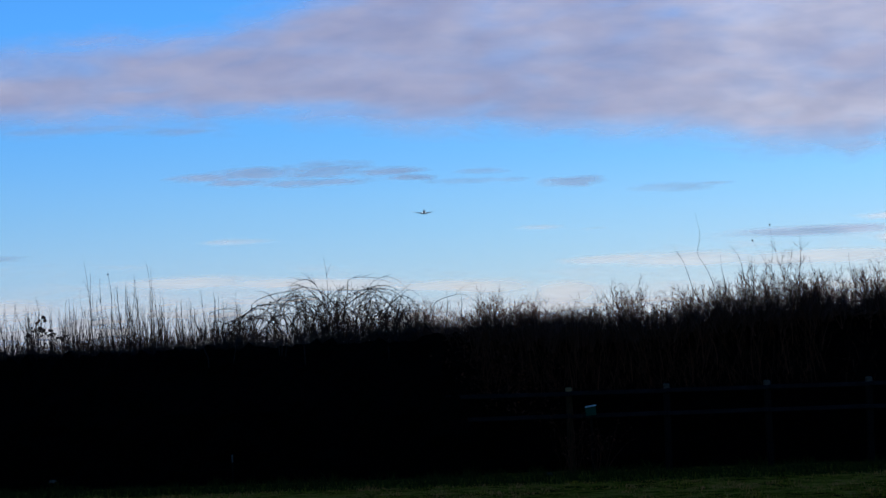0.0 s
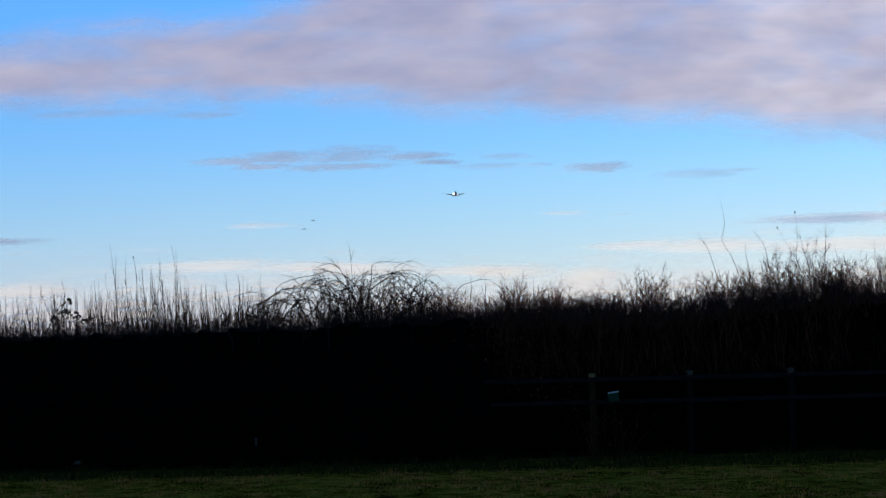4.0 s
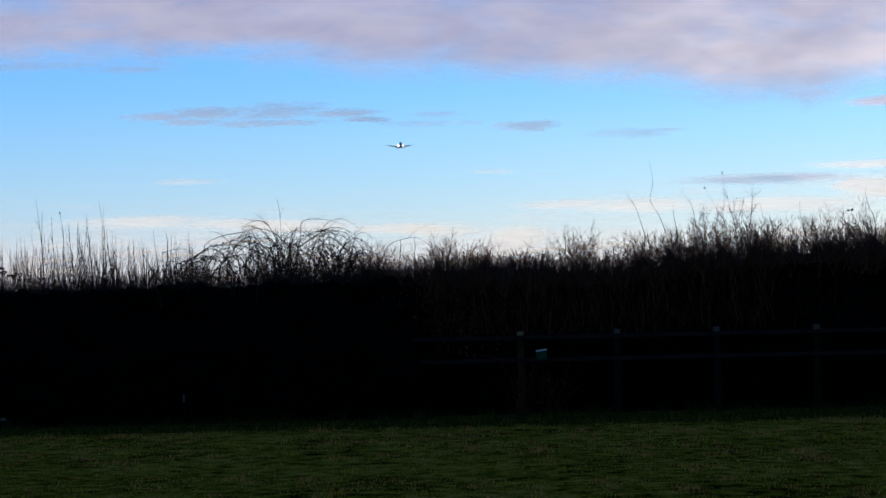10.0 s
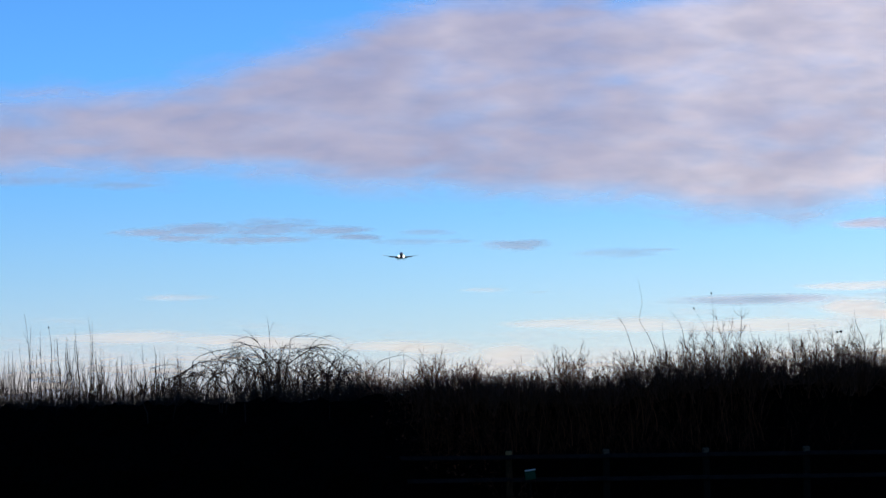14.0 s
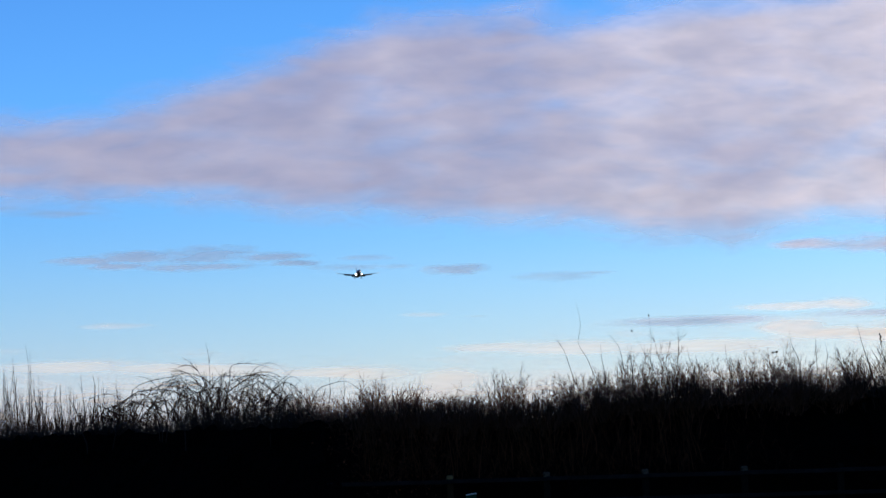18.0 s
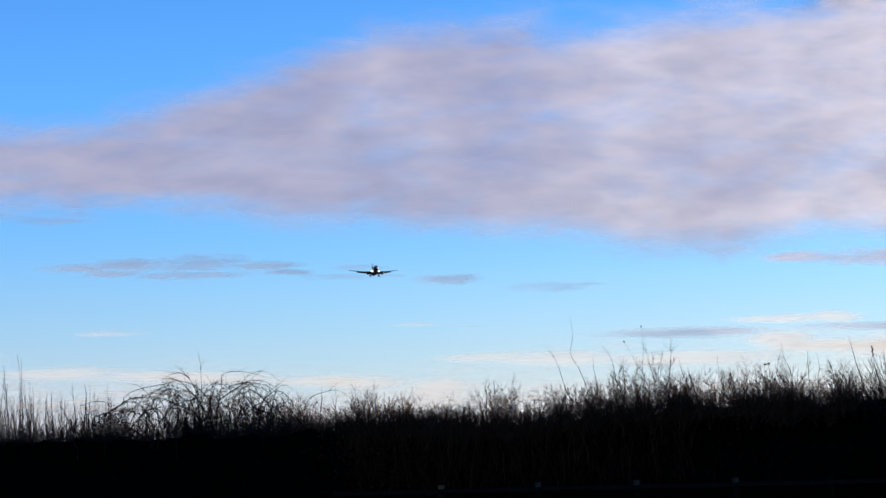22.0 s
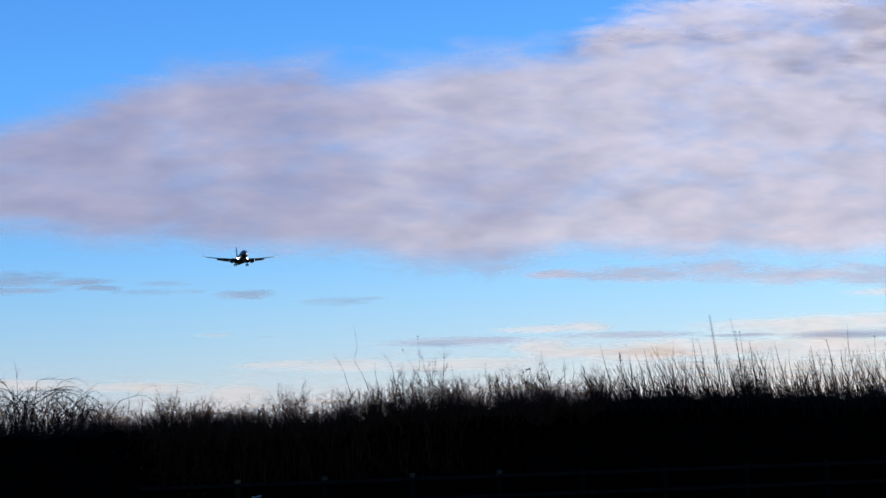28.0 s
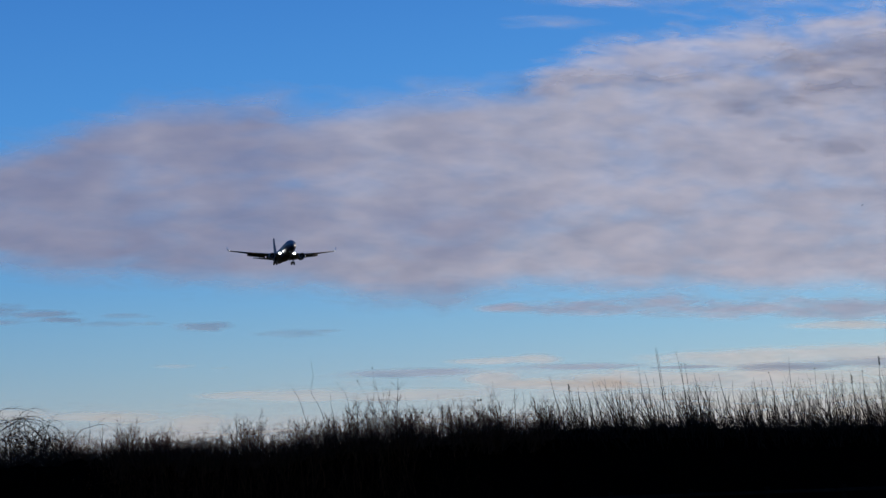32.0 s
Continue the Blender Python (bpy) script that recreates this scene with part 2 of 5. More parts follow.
CLOUD_SHRED = cloud_mat("cloud_shred", (0.58, 0.55, 0.60), (0.75, 0.69, 0.70), (260.0, 50.0), 1.1, 0.0, 1.25, 0.8, 0.64)
CLOUD_THIN = cloud_mat("cloud_thin", (0.90, 0.78, 0.64), (1.0, 0.88, 0.72), (360.0, 60.0), 1.6, 0.0, 1.8, 0.34, 0.75)
CLOUD_CREAM = cloud_mat("cloud_cream", (0.97, 0.86, 0.68), (1.0, 0.90, 0.74), (420.0, 60.0), 0.6, 0.0, 1.25, 0.5, 0.77)
CLOUD_VEIL = cloud_mat("cloud_veil", (0.88, 0.93, 0.77), (0.91, 0.96, 0.80), (1500.0, 300.0), 0.15, 0.0, 1.5, 0.28, 0.78, ((1.0, 0.85, 0.82), (1.0, 0.88, 0.85)))
CLOUD_PALE = cloud_mat("cloud_pale", (0.95, 0.82, 0.64), (1.0, 0.89, 0.72), (380.0, 70.0), 1.1, 0.0, 1.35, 0.68, 0.77)
CLOUD_HAZE = cloud_mat("cloud_haze", (0.96, 0.80, 0.64), (1.0, 0.87, 0.71), (520.0, 80.0), 1.6, 0.1, 1.6, 0.42, 0.75)


def paint(name, col, rough=0.35, metal=0.0):
    m = Nodes(name)
    v = m.coords()
    dirt = m.noise(v, 0.8, 5)
    lo = tuple(c * 0.8 for c in col)
    return m.principled(m.ramp(dirt, (0.35, lo), (0.65, col)), m.bump(m.noise(v, 12.0, 2), 0.05, 0.01), Roughness=rough, Metallic=metal)


# white livery darkened: the shade of its backlit side is in the colour
SHADED_WHITE = paint("shaded_white", (0.11, 0.115, 0.13), 0.5)
NAVY_PAINT = paint("navy_paint", (0.012, 0.018, 0.05), 0.5)
WINGLET_PAINT = paint("winglet_paint", (0.6, 0.62, 0.66), 0.45)
GREY_PAINT = paint("grey_paint", (0.035, 0.036, 0.04), 0.55)
METAL = paint("bare_metal", (0.25, 0.25, 0.26), 0.45, 1.0)
RUBBER = paint("tyre_rubber", (0.02, 0.02, 0.02), 0.8)
DARK = paint("dark_fan", (0.03, 0.03, 0.035), 0.5, 0.6)
GLASS = paint("cockpit_glass", (0.015, 0.018, 0.02), 0.3)
FEATHER = paint("dark_feather", (0.02, 0.018, 0.017), 0.7)


def glow(name, col, strength):
    m = Nodes(name)
    e = m.add("ShaderNodeEmission", Color=(*col, 1), Strength=strength)
    m.link(e.outputs[0], m.out.inputs["Surface"])
    return m.mat


LANDING = glow("landing_lamp", (1.0, 0.97, 0.93), 60.0)
TIPLAMP = glow("tip_lamp", (1.0, 0.95, 0.9), 1.2)


# ---------------------------------------------------------------- mesh helpers
def mesh_of(name, verts, faces, material, smooth=False):
    me = bpy.data.meshes.new(name)
    me.from_pydata([tuple(v) for v in verts], [], faces)
    me.materials.append(material)
    if smooth:
        me.polygons.foreach_set("use_smooth", [True] * len(me.polygons))
    me.update()
    return me


def part(name, me, parent, label="", m=None, kind=""):
    ob = new(name, me)
    ob.parent = parent
    if m is not None:
        ob.matrix_basis = m
    return tagged(ob, label=label, kind=kind)


def thing(name, label, category, m=None, group="", kind=""):
    ob = new(name)
    if m is not None:
        ob.matrix_basis = m
    return tagged(ob, label, category, group, kind)


class Tubes:
    """Collects tapered round twigs in one mesh."""

    def __init__(self):
        self.v, self.f = [], []

    def add(self, pts, r0, r1, sides=3):
        n, base = len(pts), len(self.v)
        for i, p in enumerate(pts):
            d = (pts[min(i + 1, n - 1)] - pts[max(i - 1, 0)])
            a = d.cross(Vector((0.31, 1.0, 0.17)))
            if a.length < 1e-6:
                a = Vector((1, 0, 0))
            a.normalize()
            b = d.cross(a).normalized()
            r = r0 + (r1 - r0) * i / (n - 1)
            for k in range(sides):
                w = 2 * math.pi * k / sides
                self.v.append(p + a * (r * math.cos(w)) + b * (r * math.sin(w)))
        for i in range(n - 1):
            for k in range(sides):
                k2 = (k + 1) % sides
                self.f.append((base + i * sides + k, base + i * sides + k2, base + (i + 1) * sides + k2, base + (i + 1) * sides + k))
        self.f.append(tuple(base + (n - 1) * sides + k for k in range(sides)))

    def leaf(self, p, d, size, rng):
        side = d.cross(Vector((rng.uniform(-1, 1), rng.uniform(-1, 1), rng.uniform(-1, 1)))).normalized() * size * 0.4
        d = d.normalized() * size
        b = len(self.v)
        up = side.cross(d).normalized() * size * 0.12
        self.v += [p, p + d * 0.5 + side + up, p + d, p + d * 0.5 - side + up]
        self.f += [(b, b + 1, b + 2), (b, b + 2, b + 3)]

    def mesh(self, name, material):
        return mesh_of(name, self.v, self.f, material)


def grow(rng, p, d, length, steps, wobble, sag=0.0):
    """A wandering line from p along d; sag bends it down (or up when negative)."""
    pts, p, d = [p.copy()], p.copy(), d.normalized()
    for i in range(steps):
        d = (d + Vector((rng.gauss(0, wobble), rng.gauss(0, wobble), rng.gauss(0, wobble) - sag))).normalized()
        p = p + d * (length / steps)
        pts.append(p.copy())
    return pts


def smooth_line(knots, steps=4):
    """Points of a smooth curve through the knots."""
    k = [Vector(q) for q in knots]
    out = []
    for i in range(len(k) - 1):
        a, b, c, d = k[max(i - 1, 0)], k[i], k[i + 1], k[min(i + 2, len(k) - 1)]
        for s in range(steps):
            t = s / steps
            out.append(0.5 * ((2 * b) + (c - a) * t + (2 * a - 5 * b + 4 * c - d) * t * t + (3 * b - a - 3 * c + d) * t ** 3))
    out.append(k[-1])
    return out


def box_mesh(name, sx, sy, sz, material, bevel=0.01):
    """A box with bevelled edges, standing on z = 0."""
    bm = bmesh.new()
    bmesh.ops.create_cube(bm, size=1)
    bmesh.ops.scale(bm, vec=(sx, sy, sz), verts=bm.verts)
    bmesh.ops.translate(bm, vec=(0, 0, sz / 2), verts=bm.verts)
    if bevel:
        bmesh.ops.bevel(bm, geom=bm.edges[:], offset=bevel, segments=1, affect="EDGES")
    me = bpy.data.meshes.new(name)
    bm.to_mesh(me)
    bm.free()
    me.materials.append(material)
    return me


def lerp_at(x, table):
    """Straight interpolation in a table of (x, value)."""
    if x <= table[0][0]:
        return table[0][1]
    for (a, u), (b, w) in zip(table, table[1:]):
        if x <= b:
            return u + (w - u) * (x - a) / (b - a)
    return table[-1][1]


# ---------------------------------------------------------------- ground
def ground_height(x, y):
    """The meadow falls gently from the camera's stand to the hedge and is level beyond."""
    s = min(max((28.0 - y) / 28.0, 0.0), 1.6)
    return 0.65 * s + 0.03 * noise.noise((x * 0.25, y * 0.25, 0.0)) * min(1.0, s * 6)


def build_ground():
    ys = [-4500, -1500, -500, -150, -60, -30, -18] + [-12 + 0.8 * i for i in range(55)] + [34, 40, 60, 120, 300, 800, 2000, 4800]
    xs = [-4500, -1500, -400, -120, -50, -30] + [-22 + 1.0 * i for i in range(49)] + [34, 50, 120, 400, 1500, 4500]
    v = [(x, y, ground_height(x, y)) for y in ys for x in xs]
    w = len(xs)
    f = [(j * w + i, j * w + i + 1, (j + 1) * w + i + 1, (j + 1) * w + i) for j in range(len(ys) - 1) for i in range(w - 1)]
    g = new("ground", mesh_of("ground", v, f, TURF, True))
    tagged(g, "rough green and straw-brown meadow turf in shade", "ground", kind="structure")


build_ground()


# ---------------------------------------------------------------- hedge
# past x = 22 the hedge is unseen, raised to shade the grass
SOLID = [(-16, 2.15), (-9, 2.23), (-7.5, 2.25), (-5, 2.28), (-3, 2.33), (-1.4, 2.34), (-0.3, 2.42), (1.4, 2.42), (3.0, 2.38), (4.4, 2.58), (6.4, 2.66), (9, 2.72), (12, 2.68), (15.5, 2.6), (19, 2.66), (23, 3.4), (30, 3.9), (62, 4.2)]
CROWN = [(-16, 2.7), (-9, 2.66), (-7, 2.9), (-5.6, 2.88), (-4.2, 2.9), (-3.4, 3.0), (-2.8, 3.12), (-1.8, 3.08), (-1.2, 2.88), (-1.0, 2.8), (-0.2, 2.86), (0.6, 2.95), (1.7, 2.8), (2.5, 2.88), (3.2, 2.9), (3.8, 3.1), (4.6, 3.35), (5.4, 3.26), (6.4, 3.32), (7.8, 3.38), (9.0, 3.25), (10, 3.42), (11.5, 3.62), (12.7, 3.42), (14, 3.52), (16, 3.55), (22, 3.5)]


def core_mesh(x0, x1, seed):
    """The dense inside of a hedge shrub: a lumpy upright mass of packed old wood, near black with painted shade."""
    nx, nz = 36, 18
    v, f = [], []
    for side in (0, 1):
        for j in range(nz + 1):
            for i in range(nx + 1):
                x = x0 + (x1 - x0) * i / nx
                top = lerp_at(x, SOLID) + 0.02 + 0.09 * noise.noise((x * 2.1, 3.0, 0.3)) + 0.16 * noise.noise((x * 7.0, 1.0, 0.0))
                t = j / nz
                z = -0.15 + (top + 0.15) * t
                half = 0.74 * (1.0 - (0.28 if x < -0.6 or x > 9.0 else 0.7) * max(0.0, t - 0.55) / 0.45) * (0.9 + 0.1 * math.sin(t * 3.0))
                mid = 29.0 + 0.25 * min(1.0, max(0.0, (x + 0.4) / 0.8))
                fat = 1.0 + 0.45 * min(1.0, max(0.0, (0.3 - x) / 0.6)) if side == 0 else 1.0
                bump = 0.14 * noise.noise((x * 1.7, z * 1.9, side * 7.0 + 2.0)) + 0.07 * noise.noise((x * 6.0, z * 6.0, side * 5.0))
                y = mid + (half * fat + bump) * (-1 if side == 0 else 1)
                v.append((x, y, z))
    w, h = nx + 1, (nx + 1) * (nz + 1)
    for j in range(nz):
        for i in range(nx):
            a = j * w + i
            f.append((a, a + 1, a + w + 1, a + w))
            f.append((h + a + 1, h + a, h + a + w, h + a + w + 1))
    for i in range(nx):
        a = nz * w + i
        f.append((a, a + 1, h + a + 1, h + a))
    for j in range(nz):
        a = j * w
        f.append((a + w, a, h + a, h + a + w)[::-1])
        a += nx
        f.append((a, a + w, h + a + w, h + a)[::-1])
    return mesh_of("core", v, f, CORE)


def thorn_twigs(x0, x1, rng, stems, lean):
    """Bushy winter twigs: a thick low tangle, and fans of rising stems out of it, much-branched, with gaps between."""
    tb = Tubes()
    for _ in range(int(stems * 1.25)):
        x = rng.uniform(x0 - 0.05, x1 + 0.05)
        low, top = lerp_at(x, SOLID), lerp_at(x, CROWN)
        base = Vector((x, 29.0 + rng.uniform(-0.5, 0.45), low - rng.uniform(0.0, 0.25)))
        tall = (low - base.z) + (top - low) * (0.10 + 0.6 * rng.random() ** 1.8) * (1.0 + 0.9 * noise.noise((x * 2.4, 7.0, 0.0)))
        stem = grow(rng, base, Vector((rng.gauss(lean, 0.5), rng.gauss(0, 0.3), 1)), tall, 4, 0.16)
        tb.add(stem, rng.uniform(0.0035, 0.007), 0.0016)
        for i in (1, 2, 3, 3):
            d = (stem[i + 1] - stem[i]).normalized() + Vector((rng.uniform(-1.0, 1.0), rng.uniform(-0.7, 0.7), rng.uniform(-0.3, 0.4)))
            tb.add(grow(rng, stem[i], d, rng.uniform(0.06, 0.2), 3, 0.14), 0.0032, 0.0013)
    left = stems
    while left > 0:
        cx = rng.uniform(x0 - 0.05, x1 + 0.05)
        cy = 29.0 + rng.uniform(-0.4, 0.45)
        grown = 0.98 + 0.9 * noise.noise((cx * 1.7, 5.0, 0.0)) + 0.75 * noise.noise((cx * 4.5, 2.0, 0.0)) + rng.gauss(-0.12, 0.12)
        low, top = lerp_at(cx, SOLID), lerp_at(cx, CROWN) + 0.12
        foot = low - rng.uniform(0.1, 0.4)
        fan = rng.uniform(0.15, 0.42)
        for _ in range(rng.randint(3, 6)):
            left -= 1
            tall = (low - foot) + (top - low) * grown * rng.choice((0.35, 0.55, 0.75, 0.9, 1.05) if lean > -0.05 else (0.35, 0.45, 0.6))
            if tall < 0.15:
                continue
            base = Vector((cx + rng.gauss(0, 0.04), cy, foot))
            stem = grow(rng, base, Vector((rng.gauss(lean, fan), rng.gauss(0, 0.25), 1)), tall, 6, 0.09)
            tb.add(stem, rng.uniform(0.004, 0.009), 0.0016)
            for i in range(1, 6):
                for _k in range(2 if i < 3 else 3):
                    d = (stem[i + 1] - stem[i]).normalized() + Vector((rng.uniform(-1.1, 1.1), rng.uniform(-0.7, 0.7), rng.uniform(-0.3, 0.35)))
                    tw = grow(rng, stem[i], d, rng.uniform(0.07, 0.26), 3, 0.12, -0.03)
                    tb.add(tw, 0.003, 0.0013)
                    if rng.random() < 0.7:
                        d2 = (tw[2] - tw[1]).normalized() + Vector((rng.uniform(-0.8, 0.8), rng.uniform(-0.6, 0.6), rng.uniform(0.0, 0.6)))
                        tb.add(grow(rng, tw[rng.choice((1, 2))], d2, rng.uniform(0.05, 0.14), 2, 0.12), 0.0022, 0.0012)
    return tb


def upright_twigs(x0, x1, rng, stems, lean):
    """Straight young shoots that stand close together like a brush."""
    tb = Tubes()
    for _ in range(stems):
        x = rng.uniform(x0 - 0.05, x1 + 0.05)
        low, top = lerp_at(x, SOLID), lerp_at(x, CROWN) + 0.25 * noise.noise((x * 1.8, 2.0, 0.0))
        base = Vector((x, 29.0 + rng.uniform(-0.4, 0.45), low - rng.uniform(0.1, 0.4)))
        u = rng.random()
        clump = 1.0 + 0.55 * noise.noise((x * 3.1, 6.0, 1.0))
        tall = (top - low) * (0.15 + 1.2 * u ** (2.1 if lean > -0.1 else 1.5)) * clump + (low - base.z)
        loose = 1.0 if lean > -0.1 else 1.6
        stem = grow(rng, base, Vector((lean + rng.gauss(0, 0.15 * loose), rng.gauss(0, 0.1), 1)), tall, 5, 0.055 * loose, 0.0 if lean > -0.1 else 0.02)
        tb.add(stem, rng.uniform(0.0035, 0.0075) * (1.0 if lean > -0.1 else 1.4), 0.0018)
        for i in range(1, 5):
            if rng.random() < 0.45 * loose:
                d = (stem[i + 1] - stem[i]).normalized() + Vector((rng.uniform(-0.6, 0.6), rng.uniform(-0.4, 0.4), rng.uniform(0.1, 0.5)))
                tb.add(grow(rng, stem[i], d, rng.uniform(0.06, 0.24), 3, 0.1), 0.003, 0.0014)
    return tb


def thicket(tb, x0, x1, rng, count, tall, lean=0.0):
    """Short crowded twigs that thicken the foot of the crown, fewer and fewer upwards."""
    for _ in range(count):
        x = rng.uniform(x0 - 0.05, x1 + 0.05)
        lump = 1.0 + 0.6 * noise.noise((x * 3.3, 9.0, 0.0)) + (1.7 * math.exp(-((x + 2.2) / 0.8) ** 2))
        base = Vector((x, 29.0 + rng.uniform(-0.45, 0.45), lerp_at(x, SOLID) - 0.14))
        line = grow(rng, base, Vector((rng.gauss(lean, 0.55), rng.gauss(0, 0.3), 1)), 0.14 + tall * lump * rng.random() ** 1.5, 3, 0.2)
        tb.add(line, rng.uniform(0.003, 0.0075), 0.002)
        for i in (1, 2):
            d = (line[i + 1] - line[i]).normalized() + Vector((rng.uniform(-1.0, 1.0), rng.uniform(-0.6, 0.6), rng.uniform(-0.4, 0.4)))
            tb.add(grow(rng, line[i], d, rng.uniform(0.05, 0.17), 2, 0.15), 0.003, 0.0015)


def front_twigs(x0, x1, rng, count, z0, z1):
    """Twigs and thin stems that stand out of the hedge's near face."""
    tb = Tubes()
    for _ in range(count):
        x = rng.uniform(x0, x1)
        z = rng.uniform(z0, min(z1, lerp_at(x, SOLID)))
        t = max(0.0, z / 2.5 - 0.55) / 0.45
        y = 29.1 - 0.75 * (1 - 0.7 * t) + rng.uniform(-0.08, 0.1)
        stem = grow(rng, Vector((x, y, z)), Vector((rng.gauss(0, 0.4), rng.uniform(-0.25, 0.05), 1)), rng.uniform(0.12, 0.4), 4, 0.14)
        tb.add(stem, rng.uniform(0.0018, 0.0032), 0.0012)
        for i in (1, 3):
            d = (stem[i + 1] - stem[i]).normalized() + Vector((rng.uniform(-0.5, 0.5), rng.uniform(-0.3, 0.1), rng.uniform(0.0, 0.5)))
            tb.add(grow(rng, stem[i], d, rng.uniform(0.05, 0.18), 2, 0.1), 0.0018, 0.0012)
    return tb


def long_stems(tb, x0, x1, rng, count):
    """Upright stems that run up the hedge's near face into its crown."""
    for _ in range(count):
        x, z = rng.uniform(x0, x1), rng.uniform(1.35, 2.1)
        top = lerp_at(x, SOLID) + rng.uniform(-0.2, 0.45)
        line = grow(rng, Vector((x, 28.38 + rng.uniform(-0.08, 0.08), z)), Vector((rng.gauss(0, 0.16), 0.14, 1)), top - z, 8, 0.07)
        tb.add(line, rng.uniform(0.005, 0.009), 0.002)
        for i in range(2, 8):
            if rng.random() < 0.6:
                d = (line[i + 1] - line[i]).normalized() + Vector((rng.uniform(-0.8, 0.8), rng.uniform(-0.4, 0.2), rng.uniform(0.0, 0.4)))
                tb.add(grow(rng, line[i], d, rng.uniform(0.1, 0.35), 3, 0.1), 0.0028, 0.0013)


def arching_canes(parent, x0, x1, rng, count):
    """Long bramble canes that rise, bow over and hang; each one is a part."""
    outline = [(-5.0, 2.75), (-4.6, 2.86), (-4.35, 2.95), (-4.1, 2.94), (-3.85, 3.08), (-3.45, 3.22), (-3.1, 3.5), (-2.85, 3.42), (-2.6, 3.32), (-2.2, 3.44), (-1.7, 3.38), (-1.3, 3.26), (-1.05, 3.06), (-0.75, 2.9)]
    for _ in range(count):
        x = rng.uniform(x0, x1)
        lean = rng.gauss((x + 2.4) * 0.2, 0.75)
        span = rng.uniform(0.55, 1.15)
        rise = grow(rng, Vector((0, 0, 0)), Vector((lean, rng.gauss(0, 0.2), 1)), span * 0.62, 5, 0.15, 0.01)
        raw = rise + grow(rng, rise[-1], rise[-1] - rise[-2], span * 0.5, 7, 0.17, rng.uniform(0.0, 0.26))[1:]
        k = max(range(len(raw)), key=lambda q: raw[q].z)
        peak = lerp_at(x, outline) - 0.04 - abs(rng.gauss(0, 0.32))
        move = Vector((x, 29.0 + rng.uniform(-0.5, 0.4), peak)) - raw[k]
        line = [q + Vector((move.x, move.y, move.z)) for q in raw]
        line = [q for q in line if q.z > 2.1]
        if len(line) < 6:
            continue
        foot = line[0] - Vector((lean * 0.1, 0, line[0].z - 2.0))
        line = [foot] + line
        tb = Tubes()
        tb.add(line, rng.uniform(0.0055, 0.0115), 0.0026, 4)
        for i in range(3, len(line) - 1):
            if rng.random() < 0.5:
                d = (line[i + 1] - line[i]).normalized() + Vector((rng.uniform(-1.1, 1.1), rng.uniform(-0.5, 0.5), rng.uniform(-0.7, 1.0)))
                tb.add(grow(rng, line[i], d, rng.uniform(0.08, 0.34), 4, 0.10, 0.10), 0.0035, 0.0015)
            if rng.random() < 0.25:
                tb.leaf(line[i], Vector((rng.uniform(-1, 1), rng.uniform(-1, 1), rng.uniform(-1, 0.3))), rng.uniform(0.03, 0.05), rng)
        part("cane", tb.mesh("cane", CANE), parent)


def single_shoot(parent, knots, r0, rng, twigs=2, tip="", material=None):
    """One tall shoot that stands clear of the rest, with an optional bud or seed head on its end."""
    line = smooth_line([(x, 29.0 + dy, z) for x, dy, z in knots], 5)
    tb = Tubes()
    tb.add(line, r0, r0 * 0.22, 4)
    for _ in range(twigs):
        i = rng.randrange(1, max(2, len(line) * 2 // 3))
        d = (line[i + 1] - line[i]).normalized() + Vector((rng.uniform(-0.5, 0.5), rng.uniform(-0.3, 0.3), 0.3))
        tb.add(grow(rng, line[i], d, rng.uniform(0.1, 0.25), 3, 0.08), r0 * 0.6, 0.0016)
    ob = part("shoot", tb.mesh("shoot", material or BARK_DARK), parent)
    if tip:
        heads = {"bud": [(0, 0, 0.016)], "seed": [(0, 0, 0.017), (0.014, -0.045, 0.022), (0.004, -0.085, 0.018), (0.02, -0.13, 0.02), (0.012, -0.17, 0.015)]}[tip]
        bm = bmesh.new()
        for dx, dz, r in heads:
            res = bmesh.ops.create_icosphere(bm, subdivisions=2, radius=r)
            for q in res["verts"]:
                q.co = Vector((q.co.x * 0.8, q.co.y * 0.8, q.co.z * 1.25)) * (1 + 0.35 * noise.noise(q.co * 60 + Vector((dx * 50, 0, dz * 50))))
                q.co += line[-1] + Vector((dx, 0, dz))
        me = bpy.data.meshes.new("seed_head")
        bm.to_mesh(me)
        bm.free()
        me.materials.append(SEED)
        part("seed_head", me, ob, "dark withered seed head")
    return ob


